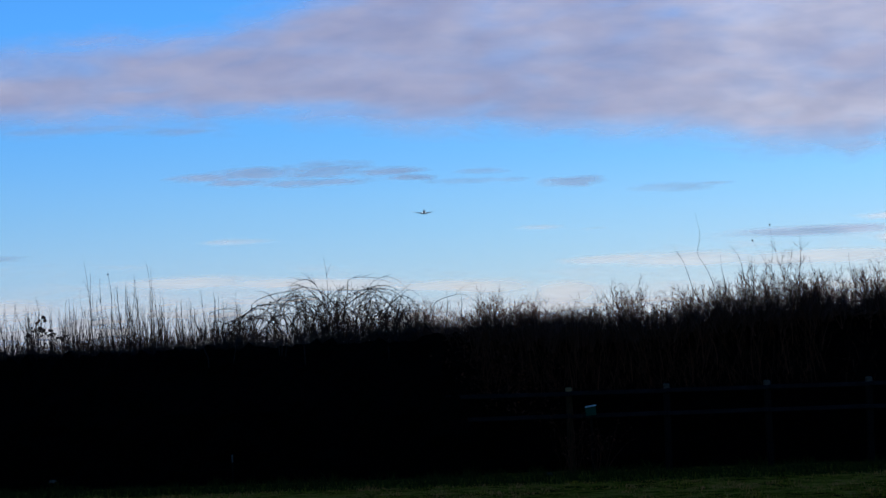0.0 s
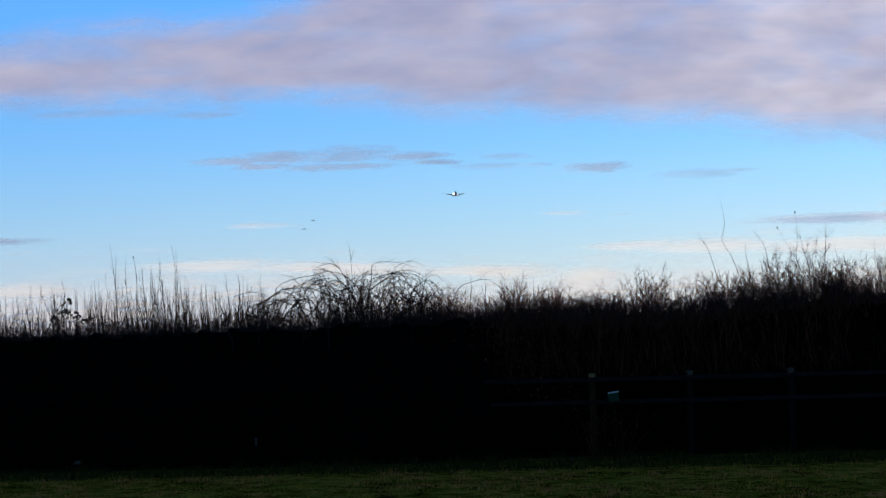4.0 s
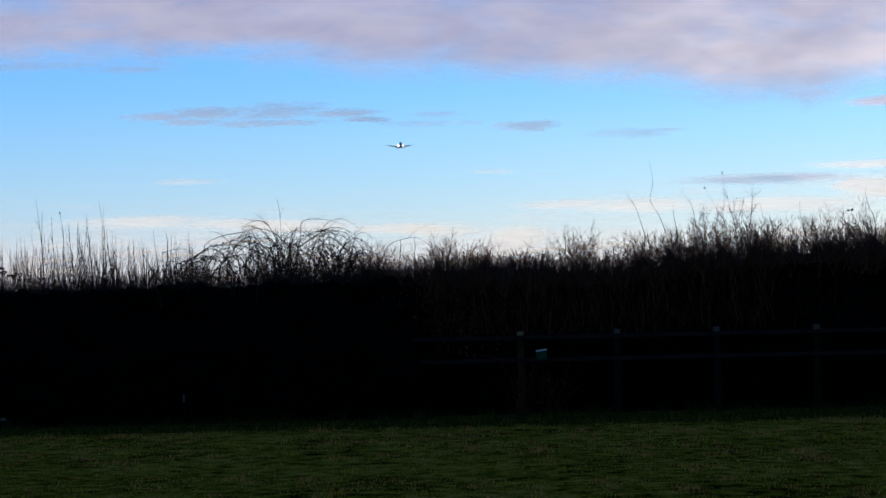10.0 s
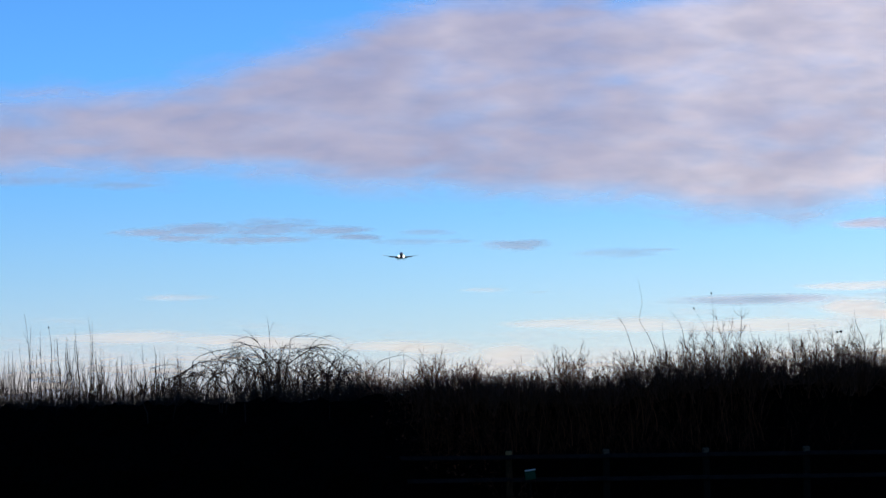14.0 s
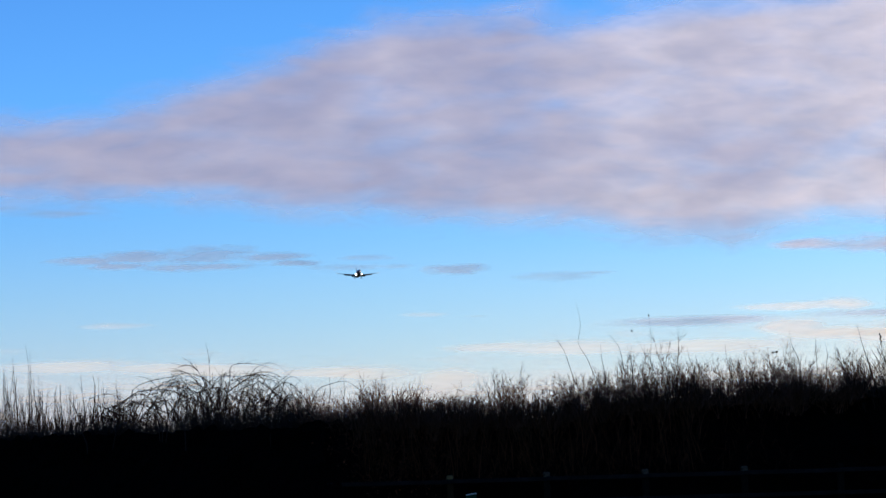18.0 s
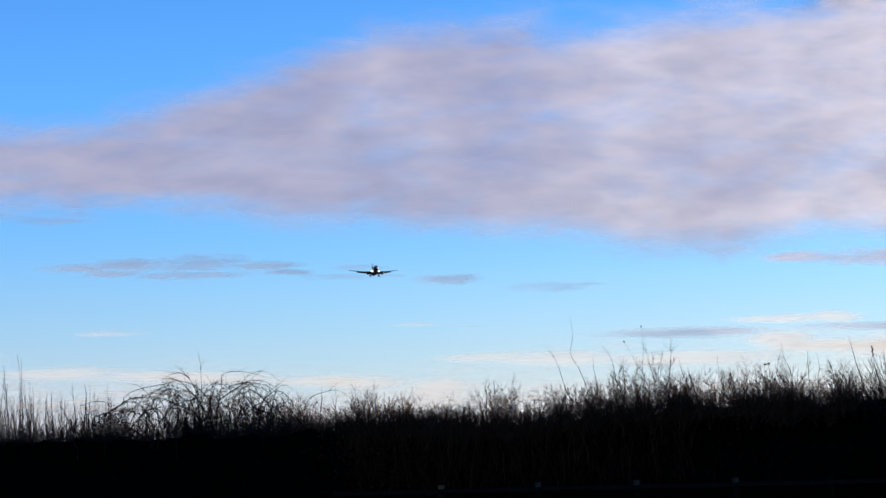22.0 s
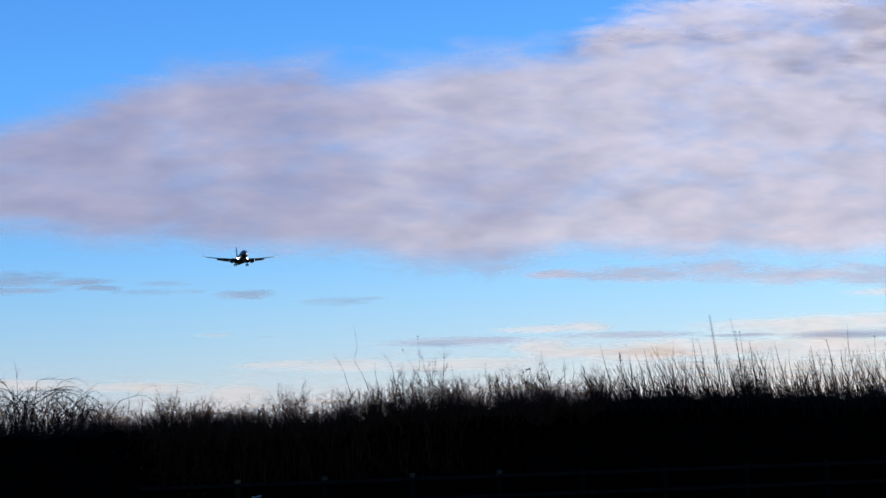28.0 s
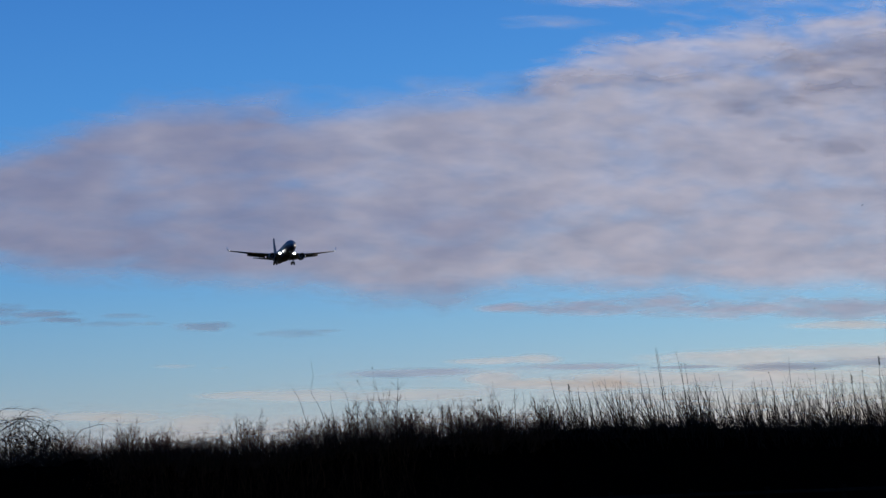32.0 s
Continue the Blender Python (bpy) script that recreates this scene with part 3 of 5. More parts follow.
def build_hedge():
    # shrubs beyond x = 22 are added out of view to block low sun
    edges = [-16.0, -13.5, -11.2, -9.0, -7.1, -5.6, -4.1, -0.9, 1.0, 2.7, 4.3, 6.0, 7.6, 9.0, 10.6, 12.2, 13.9, 15.6, 17.4, 19.6, 22.0, 26.0, 31.0, 37.0, 44.0, 52.0, 62.0]
    shrubs = {}
    for n, (x0, x1) in enumerate(zip(edges, edges[1:])):
        rng = random.Random(100 + n)
        mid = (x0 + x1) / 2
        if x0 == -4.1:
            ob = thing("bramble_bush", "bare bramble bush with dark arching canes over a hedge", "bush")
        elif mid < -4:
            ob = thing("hedge_shrub", "leafless dark hedge shrub with thin upright shoots", "hedge", group="shrubs of the field hedge")
        elif mid < 9:
            ob = thing("hedge_shrub", "leafless bushy thorn shrub, brown twigs over a shade-black body", "hedge", group="shrubs of the field hedge")
        else:
            ob = thing("hedge_shrub", "leafless hedge shrub with a dense brush of straight shoots", "hedge", group="shrubs of the field hedge")
        shrubs[n] = (x0, x1, ob)
        part("core", core_mesh(x0, x1 + 0.03, n), ob, "dense inner wood, its shade painted near black")
        wide = x1 - x0
        # few twigs on the added, unseen sun-blocking shrubs
        if x0 >= 22:
            wide = 1.5
        if x0 == -4.1:
            tb = thorn_twigs(x0, x1, rng, int(wide * 62), 0.0)
            arching_canes(ob, -3.95, -0.85, rng, 125)
            arching_canes(ob, -4.9, -3.4, rng, 44)
        elif mid < -4:
            tb = upright_twigs(x0, x1, rng, int(wide * 400), 0.02)
        elif mid < 9:
            tb = thorn_twigs(x0, x1, rng, int(wide * 150), -0.02)
        else:
            tb = upright_twigs(x0, x1, rng, int(wide * 240), -0.26)
            more = thorn_twigs(x0, x1, rng, int(wide * 26), -0.16)
            off = len(tb.v)
            tb.v += more.v
            tb.f += [tuple(k + off for k in q) for q in more.f]
        thicket(tb, x0, x1, rng, int(wide * (270 if x0 == -4.1 else 330 if mid < -4 else 260 if x0 == -0.9 else 160 if mid < 9 else 190 if x0 < 22 else 60)), 0.45 if mid < 9 else 0.34, 0.0 if mid < 9 else -0.2)
        if x0 == -4.1:
            # the bramble's own close heart, and the thorn that crowds its far end
            for _ in range(420):
                x = rng.gauss(-2.3, 0.5)
                line = grow(rng, Vector((x, 29.0 + rng.uniform(-0.4, 0.4), 2.25)), Vector((rng.gauss(0, 0.6), rng.gauss(0, 0.3), 1)), 0.15 + 0.75 * rng.random(), 5, 0.3)
                tb.add(line, rng.uniform(0.003, 0.006), 0.002)
            thicket(tb, -1.5, -0.95, rng, 170, 0.55)
        part("twig_mass", tb.mesh("twig_mass", THORN if -0.9 <= x0 < 9 else BARK), ob, "fine bare twigs", kind="stuff")
        ft = front_twigs(x0, x1, rng, int(wide * (330 if -0.5 < mid < 5 else 220 if mid > 0 and mid < 6 else 60 if 6 < mid < 8 else 0)), 1.3 if -0.5 < mid < 9 else 0.2, 2.75)
        if -0.5 < mid < 6:
            long_stems(ft, x0, x1, rng, int(wide * 16))
        part("twig_fringe", ft.mesh("twig_fringe", FACE_TWIG if -0.9 <= x0 < 9 else BARK), ob, "short twigs on the hedge face", kind="stuff")

    def owner(x):
        return next(ob for x0, x1, ob in shrubs.values() if x0 <= x < x1)

    rng = random.Random(7)
    # tall whips over the left part
    for x, z, lean in [(-6.90, 3.95, 0.13), (-6.77, 3.72, 0.02), (-6.63, 3.64, 0.04), (-6.48, 3.70, 0.05), (-6.38, 3.52, 0.08), (-6.09, 3.70, 0.10), (-6.13, 3.52, 0.05), (-5.97, 3.58, 0.06), (-5.85, 3.92, 0.07), (-5.79, 3.82, 0.05),
                       (-5.66, 3.42, 0.06), (-5.58, 3.30, 0.02), (-7.25, 3.30, 0.06), (-7.5, 3.18, 0.05), (-7.8, 3.36, 0.04), (-8.05, 3.22, 0.08), (-8.4, 3.05, 0.05), (-8.8, 3.1, 0.0), (-4.68, 3.36, 0.01), (-4.6, 3.2, 0.0), (-4.5, 3.3, -0.03), (-4.38, 3.12, 0.0),
                       (-5.3, 3.2, 0.07), (-5.0, 3.16, 0.02), (-9.4, 3.2, 0.04), (-10.2, 3.4, 0.04)]:
        dy = rng.uniform(-0.3, 0.3)
        k = [(x + lean * 1.15, dy, 2.2), (x + lean * 0.8 + rng.gauss(0, 0.015), dy, 2.2 + (z - 2.2) * 0.4), (x + lean * 0.3 + rng.gauss(0, 0.02), dy, 2.2 + (z - 2.2) * 0.75), (x, dy, z)]
        single_shoot(owner(x), k, rng.uniform(0.007, 0.011), rng, 3, "bud" if abs(x + 6.48) < 0.02 else "")
    # finer whips between them
    for _ in range(110):
        x = rng.uniform(-9.2, -4.2)
        z = 2.95 + 0.42 * rng.random() ** 1.5 + (0.15 if -7.0 < x < -5.4 else 0.0)
        dy, lean = rng.uniform(-0.4, 0.4), rng.gauss(0.04, 0.07)
        single_shoot(owner(x), [(x + lean, dy, 2.2), (x + lean * 0.7 + rng.gauss(0, 0.015), dy, 2.55), (x + rng.gauss(0, 0.015), dy, z - 0.2), (x, dy, z)], rng.uniform(0.004, 0.007), rng, 4)
    # shoots that stand clear of the thorn crown
    single_shoot(owner(4.0), [(4.22, 0, 3.1), (4.10, 0, 3.42), (3.95, 0, 3.70), (4.00, 0, 3.98), (3.98, 0, 4.2), (3.94, 0, 4.42)], 0.005, rng, 0)
    single_shoot(owner(3.7), [(3.86, 0.1, 3.05), (3.72, 0.1, 3.53), (3.60, 0.1, 3.75), (3.51, 0.1, 3.9)], 0.005, rng, 1)
    single_shoot(owner(5.2), [(5.30, -0.1, 3.1), (5.22, -0.1, 3.35), (5.25, -0.1, 3.75), (5.22, -0.1, 4.16)], 0.005, rng, 1, "bud")
    single_shoot(owner(5.0), [(5.30, 0, 3.2), (5.22, 0, 3.36), (5.10, 0, 3.57), (4.92, 0, 3.9)], 0.0045, rng, 1, "bud")
    single_shoot(owner(4.6), [(4.75, 0, 3.2), (4.68, 0, 3.6), (4.48, 0, 3.88)], 0.006, rng, 1)
    for x, z, l in [(2.42, 3.17, 0.0), (2.9, 3.05, 0.03), (3.1, 3.1, 0.05), (4.35, 3.66, 0.06), (4.9, 3.62, 0.0), (5.9, 3.6, 0.12), (6.6, 3.62, 0.1), (7.78, 3.84, 0.16), (8.25, 3.7, 0.0), (8.42, 3.6, 0.0), (8.6, 3.58, 0.12), (0.62, 3.1, 0.0), (-0.25, 3.2, 0.0), (-0.5, 3.22, -0.02), (-2.67, 3.88, 0.09), (0.2, 3.05, 0.06), (1.8, 2.98, 0.02)]:
        single_shoot(owner(x), [(x + l, 0, lerp_at(x, CROWN) - 0.5), (x + l * 0.9, 0, lerp_at(x, CROWN) - 0.1), (x + l * 0.3 + rng.gauss(0, 0.02), 0, z - 0.25), (x, 0, z)], 0.007, rng, 2)
    # canes that arch clear of the bramble
    for n, knots in enumerate([[(-2.54, 2.8), (-2.69, 3.2), (-2.8, 3.39), (-2.94, 3.54), (-3.05, 3.62)], [(-2.8, 3.39), (-2.94, 3.48), (-3.1, 3.46), (-3.22, 3.4)], [(-3.27, 2.43), (-3.42, 2.99), (-3.58, 3.19), (-3.69, 3.28), (-3.87, 3.32)],
                               [(-2.37, 2.63), (-2.25, 3.18), (-2.2, 3.46), (-1.8, 3.48), (-1.49, 3.38)], [(-1.5, 2.45), (-1.37, 2.83), (-1.28, 3.16), (-1.13, 3.24), (-0.97, 3.12)], [(-2.15, 2.46), (-2.03, 3.01), (-1.83, 3.23), (-1.58, 3.25), (-1.36, 2.99)],
                               [(-3.53, 2.94), (-3.31, 3.13), (-3.08, 3.23), (-2.8, 3.17)], [(-1.7, 2.7), (-1.45, 3.1), (-1.2, 3.3), (-1.08, 3.42)], [(-3.6, 2.5), (-3.45, 3.0), (-3.3, 3.3), (-3.25, 3.38), (-3.05, 3.42)], [(-4.75, 2.95), (-4.5, 3.02), (-4.2, 2.98), (-3.9, 2.75)],
                               [(-1.9, 2.6), (-1.95, 3.1), (-1.85, 3.38), (-1.6, 3.5), (-1.35, 3.42), (-1.15, 3.2)]]):
        single_shoot(owner(-2.0), [(x, -0.25 + 0.05 * n, z) for x, z in knots], 0.0085 if n < 6 else 0.006, rng, 3, "", CANE)
    # one high bent cane to the side of the bramble
    single_shoot(owner(-0.5), [(-0.88, 0, 2.6), (-0.72, 0, 2.98), (-0.46, 0, 3.1), (-0.2, 0, 3.13), (0.02, 0, 2.98)], 0.007, rng, 1, "", CANE)
    # the tall straight group, its neighbours and the seed heads further along
    for x, z, l, tip in [(11.32, 4.48, 0.2, ""), (11.52, 4.50, 0.3, ""), (11.78, 4.40, 0.25, ""), (11.98, 4.12, 0.1, "bud"), (12.12, 4.12, 0.16, "bud"), (10.92, 4.05, 0.22, ""), (11.15, 4.0, 0.15, ""), (12.3, 3.95, 0.15, ""), (10.3, 3.86, 0.2, ""), (10.0, 3.82, 0.2, ""),
                         (9.41, 3.72, 0.12, "seed"), (9.05, 3.94, 0.3, ""), (9.7, 3.7, 0.2, ""), (12.8, 3.9, 0.25, ""), (13.2, 3.75, 0.15, ""), (13.6, 3.8, 0.2, ""), (14.0, 3.9, 0.12, "bud"), (14.54, 4.24, 0.16, ""), (14.9, 3.95, 0.1, "bud"), (14.3, 3.7, 0.1, ""),
                         (15.3, 3.85, 0.12, ""), (15.6, 3.7, 0.1, ""), (15.93, 3.80, 0.06, "seed"), (16.43, 4.18, 0.05, "seed"), (16.2, 3.9, 0.05, "bud"), (16.8, 3.9, 0.1, ""), (17.5, 4.1, 0.1, ""), (18.4, 4.0, 0.12, "")]:
        dy = rng.uniform(-0.3, 0.3)
        single_shoot(owner(x), [(x + l * 1.2, dy, 2.5), (x + l * 0.8 + rng.gauss(0, 0.02), dy, 3.0), (x + l * 0.35 + rng.gauss(0, 0.025), dy, 3.0 + (z - 3.0) * 0.55), (x, dy, z)], rng.uniform(0.009, 0.013), rng, 3, tip)
    for x in [-0.6 + 0.16 * i for i in range(13)]:
        tb = Tubes()
        for _ in range(26):
            at = Vector((x + rng.gauss(0, 0.16), 28.22 + rng.uniform(-0.1, 0.1), rng.uniform(1.15, 2.2) - 0.25 * max(0.0, x)))
            tb.leaf(at, Vector((rng.uniform(-1, 1), rng.uniform(-1, 0.1), rng.uniform(-0.9, 0.6))), rng.uniform(0.03, 0.065), rng)
            if rng.random() < 0.5:
                tb.add(grow(rng, at, Vector((rng.gauss(0, 1), 0.25, rng.gauss(0, 0.6))), rng.uniform(0.1, 0.3), 3, 0.2), 0.003, 0.0015)
        part("leaf_tuft", tb.mesh("leaf_tuft", WITHERED), owner(x), "tuft of withered reddish bramble foliage", kind="stuff")
    one = Tubes()
    one.leaf(Vector((7.42, 28.7, 3.43)), Vector((0.9, 0.1, 0.45)), 0.065, rng)
    one.leaf(Vector((7.42, 28.7, 3.43)), Vector((-0.6, 0.1, 0.1)), 0.06, rng)
    part("withered_leaf", one.mesh("withered_leaf", LEAF), owner(7.42), "curled dark leaf")
    # withered leaves that still hang on a drooping twig
    single_shoot(owner(-7.5), [(-7.95, -0.45, 2.4), (-7.81, -0.45, 2.66), (-7.62, -0.45, 2.74), (-7.4, -0.45, 2.64), (-7.2, -0.45, 2.58)], 0.008, rng, 2)
    single_shoot(owner(-7.5), [(-7.66, -0.45, 2.5), (-7.6, -0.45, 2.8), (-7.5, -0.45, 2.95)], 0.006, rng, 1)
    for x, z, n in [(-7.81, 2.66, 7), (-7.70, 2.74, 8), (-7.58, 2.74, 9), (-7.48, 2.69, 9), (-7.38, 2.63, 9), (-7.26, 2.60, 8), (-7.61, 2.88, 5), (-7.52, 2.94, 4)]:
        tb = Tubes()
        for _ in range(n):
            tb.leaf(Vector((x + rng.uniform(-0.07, 0.07), 28.55, z + rng.uniform(-0.03, 0.03))), Vector((rng.uniform(-1, 1), rng.uniform(-0.6, 0.6), rng.uniform(-0.6, 0.8))), rng.uniform(0.045, 0.09), rng)
        part("leaf_tuft", tb.mesh("leaf_tuft", LEAF), owner(x), "tuft of withered dark foliage", kind="stuff")


build_hedge()


# ---------------------------------------------------------------- fence, sign and litter
def build_fence():
    fence = thing("fence", "weathered grey post-and-rail fence before the hedge", "fence")
    y = 28.15
    k = y / HEDGE
    posts = [-0.95 * k, 1.6 * k, 3.29 * k, 5.07 * k] + [(5.07 + 1.75 * (i + 1)) * k for i in range(8)]
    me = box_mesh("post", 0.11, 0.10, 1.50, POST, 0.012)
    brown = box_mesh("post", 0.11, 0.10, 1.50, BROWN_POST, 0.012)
    for n, x in enumerate(posts):
        tilt = [0.0, -0.6, 0.5, -0.3, 0.8, 0.0, -0.7, 0.4, 0.0, 0.6, -0.4, 0.2][n]
        p = part("post", brown if n == 1 else me, fence, "browner, lighter post" if n == 1 else "", pose(x, y, -0.08 if n == 1 else -0.04, 0, tilt, 0))
        # on the first posts a paler block stands for the sky-lit top
        part("lit_top", box_mesh("lit_top", 0.112, 0.102, 0.11 if n != 1 else 0.08, BROWN_END if n == 1 else LIT_PALE if n < 5 else POST, 0.014), p, "paler top end, sky light put in its colour", pose(0, 0, 1.455 if n == 1 else 1.395))
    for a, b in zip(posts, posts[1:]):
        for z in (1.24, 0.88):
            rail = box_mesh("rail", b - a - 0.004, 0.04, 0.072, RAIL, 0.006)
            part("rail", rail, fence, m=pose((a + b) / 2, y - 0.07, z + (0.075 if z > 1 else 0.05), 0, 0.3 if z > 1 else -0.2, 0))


build_fence()


def build_small_things():
    sign = thing("sign", "small green sign with a pale top edge on a stake", "sign", pose(1.895, 27.95, 0.0))
    part("plate", box_mesh("plate", 0.18, 0.02, 0.145, GREEN, 0.004), sign, m=pose(0, 0, 0.975, 0, -6, 0))
    part("edge_strip", box_mesh("edge_strip", 0.185, 0.03, 0.022, PALE, 0.004), sign, "pale top strip", pose(-0.009, -0.002, 1.122, 0, -8, 0))
    part("stake", box_mesh("stake", 0.035, 0.03, 1.0, POST, 0.004), sign, m=pose(0, 0.028, -0.05))
    for x, top in ((-4.18, 0.54), (7.93, 0.8)):
        stake = thing("marker_stake", "short marker stake with a pale cap at the hedge foot", "stake", pose(x, 27.72, 0.0), "marker stakes by the hedge")
        part("shaft", box_mesh("shaft", 0.022, 0.022, top - 0.12, POST, 0.004), stake)
        part("cap", box_mesh("cap", 0.028, 0.028, 0.13, STAKE_TIP, 0.006), stake, "pale cap", pose(0, 0, top - 0.14))
    for x, z in ((-7.23, 0.15), (1.13, 0.0)):
        bm = bmesh.new()
        bmesh.ops.create_icosphere(bm, subdivisions=2, radius=0.045)
        for q in bm.verts:
            q.co = Vector((q.co.x * 1.4, q.co.y, q.co.z * 0.7)) * (1 + 0.6 * noise.noise(q.co * 40 + Vector((x, 0, 0))))
        me = bpy.data.meshes.new("litter_scrap")
        bm.to_mesh(me)
        bm.free()
        me.materials.append(LIT_PALE)
        ob = new("litter_scrap", me)
        ob.matrix_basis = pose(x, 27.74, 0.03 + z)
        tagged(ob, "crumpled pale scrap of litter in the grass", "litter", "litter by the hedge")


build_small_things()


def build_weeds():
    """Withered weeds that stand in tangles before the fence."""
    for n, (x, y, wide, high, count) in enumerate([(1.52, 27.95, 0.22, 1.3, 26), (2.0, 28.0, 0.2, 1.1, 18)]):
        rng = random.Random(900 + n)
        weed = thing("withered_weed", "tangle of withered reddish-brown weed stems by the fence", "weed", group="weeds by the fence")
        stems, leaves = Tubes(), Tubes()
        for _ in range(count):
            base = Vector((x + rng.gauss(0, wide * 0.5), y + rng.uniform(-0.12, 0.12), 0.0))
            line = grow(rng, base, Vector((rng.gauss(0, 0.18), rng.gauss(0, 0.1), 1)), high * rng.uniform(0.45, 1.0), 7, 0.12)
            stems.add(line, rng.uniform(0.003, 0.005), 0.0015)
            for i in range(3, 7):
                d = (line[i + 1] - line[i]).normalized() + Vector((rng.uniform(-0.8, 0.8), rng.uniform(-0.6, 0.3), rng.uniform(-0.2, 0.5)))
                twig = grow(rng, line[i], d, rng.uniform(0.06, 0.2), 3, 0.15)
                stems.add(twig, 0.0022, 0.0012)
                if rng.random() < 0.6:
                    leaves.leaf(twig[-1], Vector((rng.uniform(-1, 1), rng.uniform(-1, 0.2), rng.uniform(-1, 0.4))), rng.uniform(0.025, 0.06), rng)
        part("stem_mass", stems.mesh("stem_mass", WITHERED), weed, "thin dry stems", kind="stuff")
        part("leaf_mass", leaves.mesh("leaf_mass", WITHERED), weed, "shrivelled brown leaves", kind="stuff")


build_weeds()


# ---------------------------------------------------------------- grass
def grass_mesh(name, material, count, x0, x1, y0, y1, h0, h1, seed, clump):
    rng = np.random.default_rng(seed)
    cx, cy = rng.uniform(x0, x1, count), rng.uniform(y0, y1, count)
    v, f = [], []
    for x, y in zip(cx, cy):
        n1 = noise.noise((x * 0.9, y * 0.5, seed))
        if n1 < clump - 0.6 * rng.random():
            continue
        n2 = noise.noise((x * 2.6, y * 1.3, seed + 4.0))
        h = (h0 + (h1 - h0) * rng.random()) * (0.6 + 0.5 * max(0.0, n1) + 1.9 * max(0.0, n2))
        a = rng.uniform(0, math.pi)
        w = rng.uniform(0.004, 0.008)
        dx, dy = math.cos(a) * w, math.sin(a) * w
        lx, ly = rng.normal(0, 0.45) * h, rng.normal(0, 0.45) * h
        z = ground_height(x, y) - 0.01
        b = len(v)
        v += [(x - dx, y - dy, z), (x + dx, y + dy, z), (x + dx * 0.7 + lx * 0.4, y + dy * 0.7 + ly * 0.4, z + h * 0.6), (x - dx * 0.7 + lx * 0.4, y - dy * 0.7 + ly * 0.4, z + h * 0.6), (x + lx, y + ly, z + h)]
        f += [(b, b + 1, b + 2, b + 3), (b + 3, b + 2, b + 4)]
    return mesh_of(name, v, f, material)


def build_grass():
    tagged(new("meadow_grass", grass_mesh("meadow_grass", BLADE, 105000, -11, 13, 13.5, 26.0, 0.014, 0.045, 3, -0.1)), "short rough green meadow grass", "grass", kind="stuff")
    tagged(new("dry_grass", grass_mesh("dry_grass", STRAW, 13000, -11, 13, 13.5, 26.0, 0.02, 0.06, 11, 0.25)), "withered straw-brown grass among the green", "grass", kind="stuff")
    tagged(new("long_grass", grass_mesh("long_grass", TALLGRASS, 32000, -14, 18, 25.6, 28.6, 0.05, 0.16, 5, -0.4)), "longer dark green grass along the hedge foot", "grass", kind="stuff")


build_grass()


# ---------------------------------------------------------------- clouds
CLOUD_Y = 3600.0
DRIFT = [(0.0, 1.0000), (14.5, 1.0000), (21.5, 1.0000), (22.0, 1.0040), (22.5, 1.0214), (23.0, 1.0850), (23.5, 1.1060), (24.0, 1.1282), (24.5, 1.1283), (26.5, 1.1257), (27.0, 1.1255), (27.5, 1.1247), (28.0, 1.1241), (28.5, 1.1232), (29.0, 1.1257), (29.5, 1.1241), (30.0, 1.1241), (30.5, 1.1245), (31.0, 1.1929), (31.5, 1.1893), (32.0, 1.1593)]   # how far the cloud sheet has drawn away, as a ratio of its first distance
clouds = []


def cloud(name, label, material, field, x0, x1, z0, z1, step=0.12, dist=CLOUD_Y, relief=4.0, group="", parent=None):
    """A sheet of cloud over x0..x1 and z0..z1 (metres on the hedge's scale, at 29 m); field(x, z) is its fullness: 1 inside, below 0 outside."""
    nx, nz = max(8, round((x1 - x0) / step)), max(8, round((z1 - z0) / (step * 0.6)))
    k = dist / HEDGE
    v, dens = [], []
    for j in range(nz + 1):
        for i in range(nx + 1):
            x, z = x0 + (x1 - x0) * i / nx, z0 + (z1 - z0) * j / nz
            rim = min(i, nx - i, j, nz - j)
            d = max(-0.5, min(1.0, field(x, z))) if rim else -0.5
            bulge = noise.noise((x * 0.45, 4.0, z * 2.2))
            v.append((x * k, -relief * (max(0.0, d) + 1.2 * bulge), (z - EYE) * k))
            dens.append(d)
    wv = nx + 1
    f = [(j * wv + i, j * wv + i + 1, (j + 1) * wv + i + 1, (j + 1) * wv + i) for j in range(nz) for i in range(nx)]
    me = mesh_of(name, v, f, material, True)
    me.attributes.new("fullness", "FLOAT", "POINT").data.foreach_set("value", dens)
    if parent is not None:
        return part(name, me, parent, label, pose(0, dist - CLOUD_Y, 0))
    ob = new(name, me)
    ob.matrix_basis = pose(0, dist, EYE)
    tagged(ob, label, "cloud", group)
    clouds.append((ob, dist))
    return ob


def between(foot, crest, soft_foot, soft_crest, ends=2.0):
    """Fullness between two outlines; it passes 0.5 at the outline."""
    a, b = foot[0][0], foot[-1][0]
    return lambda x, z: 0.5 + min(0.5, (z - lerp_at(x, foot)) / soft_foot, (lerp_at(x, crest) - z) / soft_crest, (x - a) / ends - 0.5, (b - x) / ends - 0.5)


def puffs(*blobs):
    """Fullness of a few flat puffs run together: rows of (x, z, half width, half height)."""
    return lambda x, z: max(1.0 - ((x - bx) / (1.15 * rx)) ** 2 - ((z - bz) / (1.3 * rz)) ** 2 for bx, bz, rx, rz in blobs)


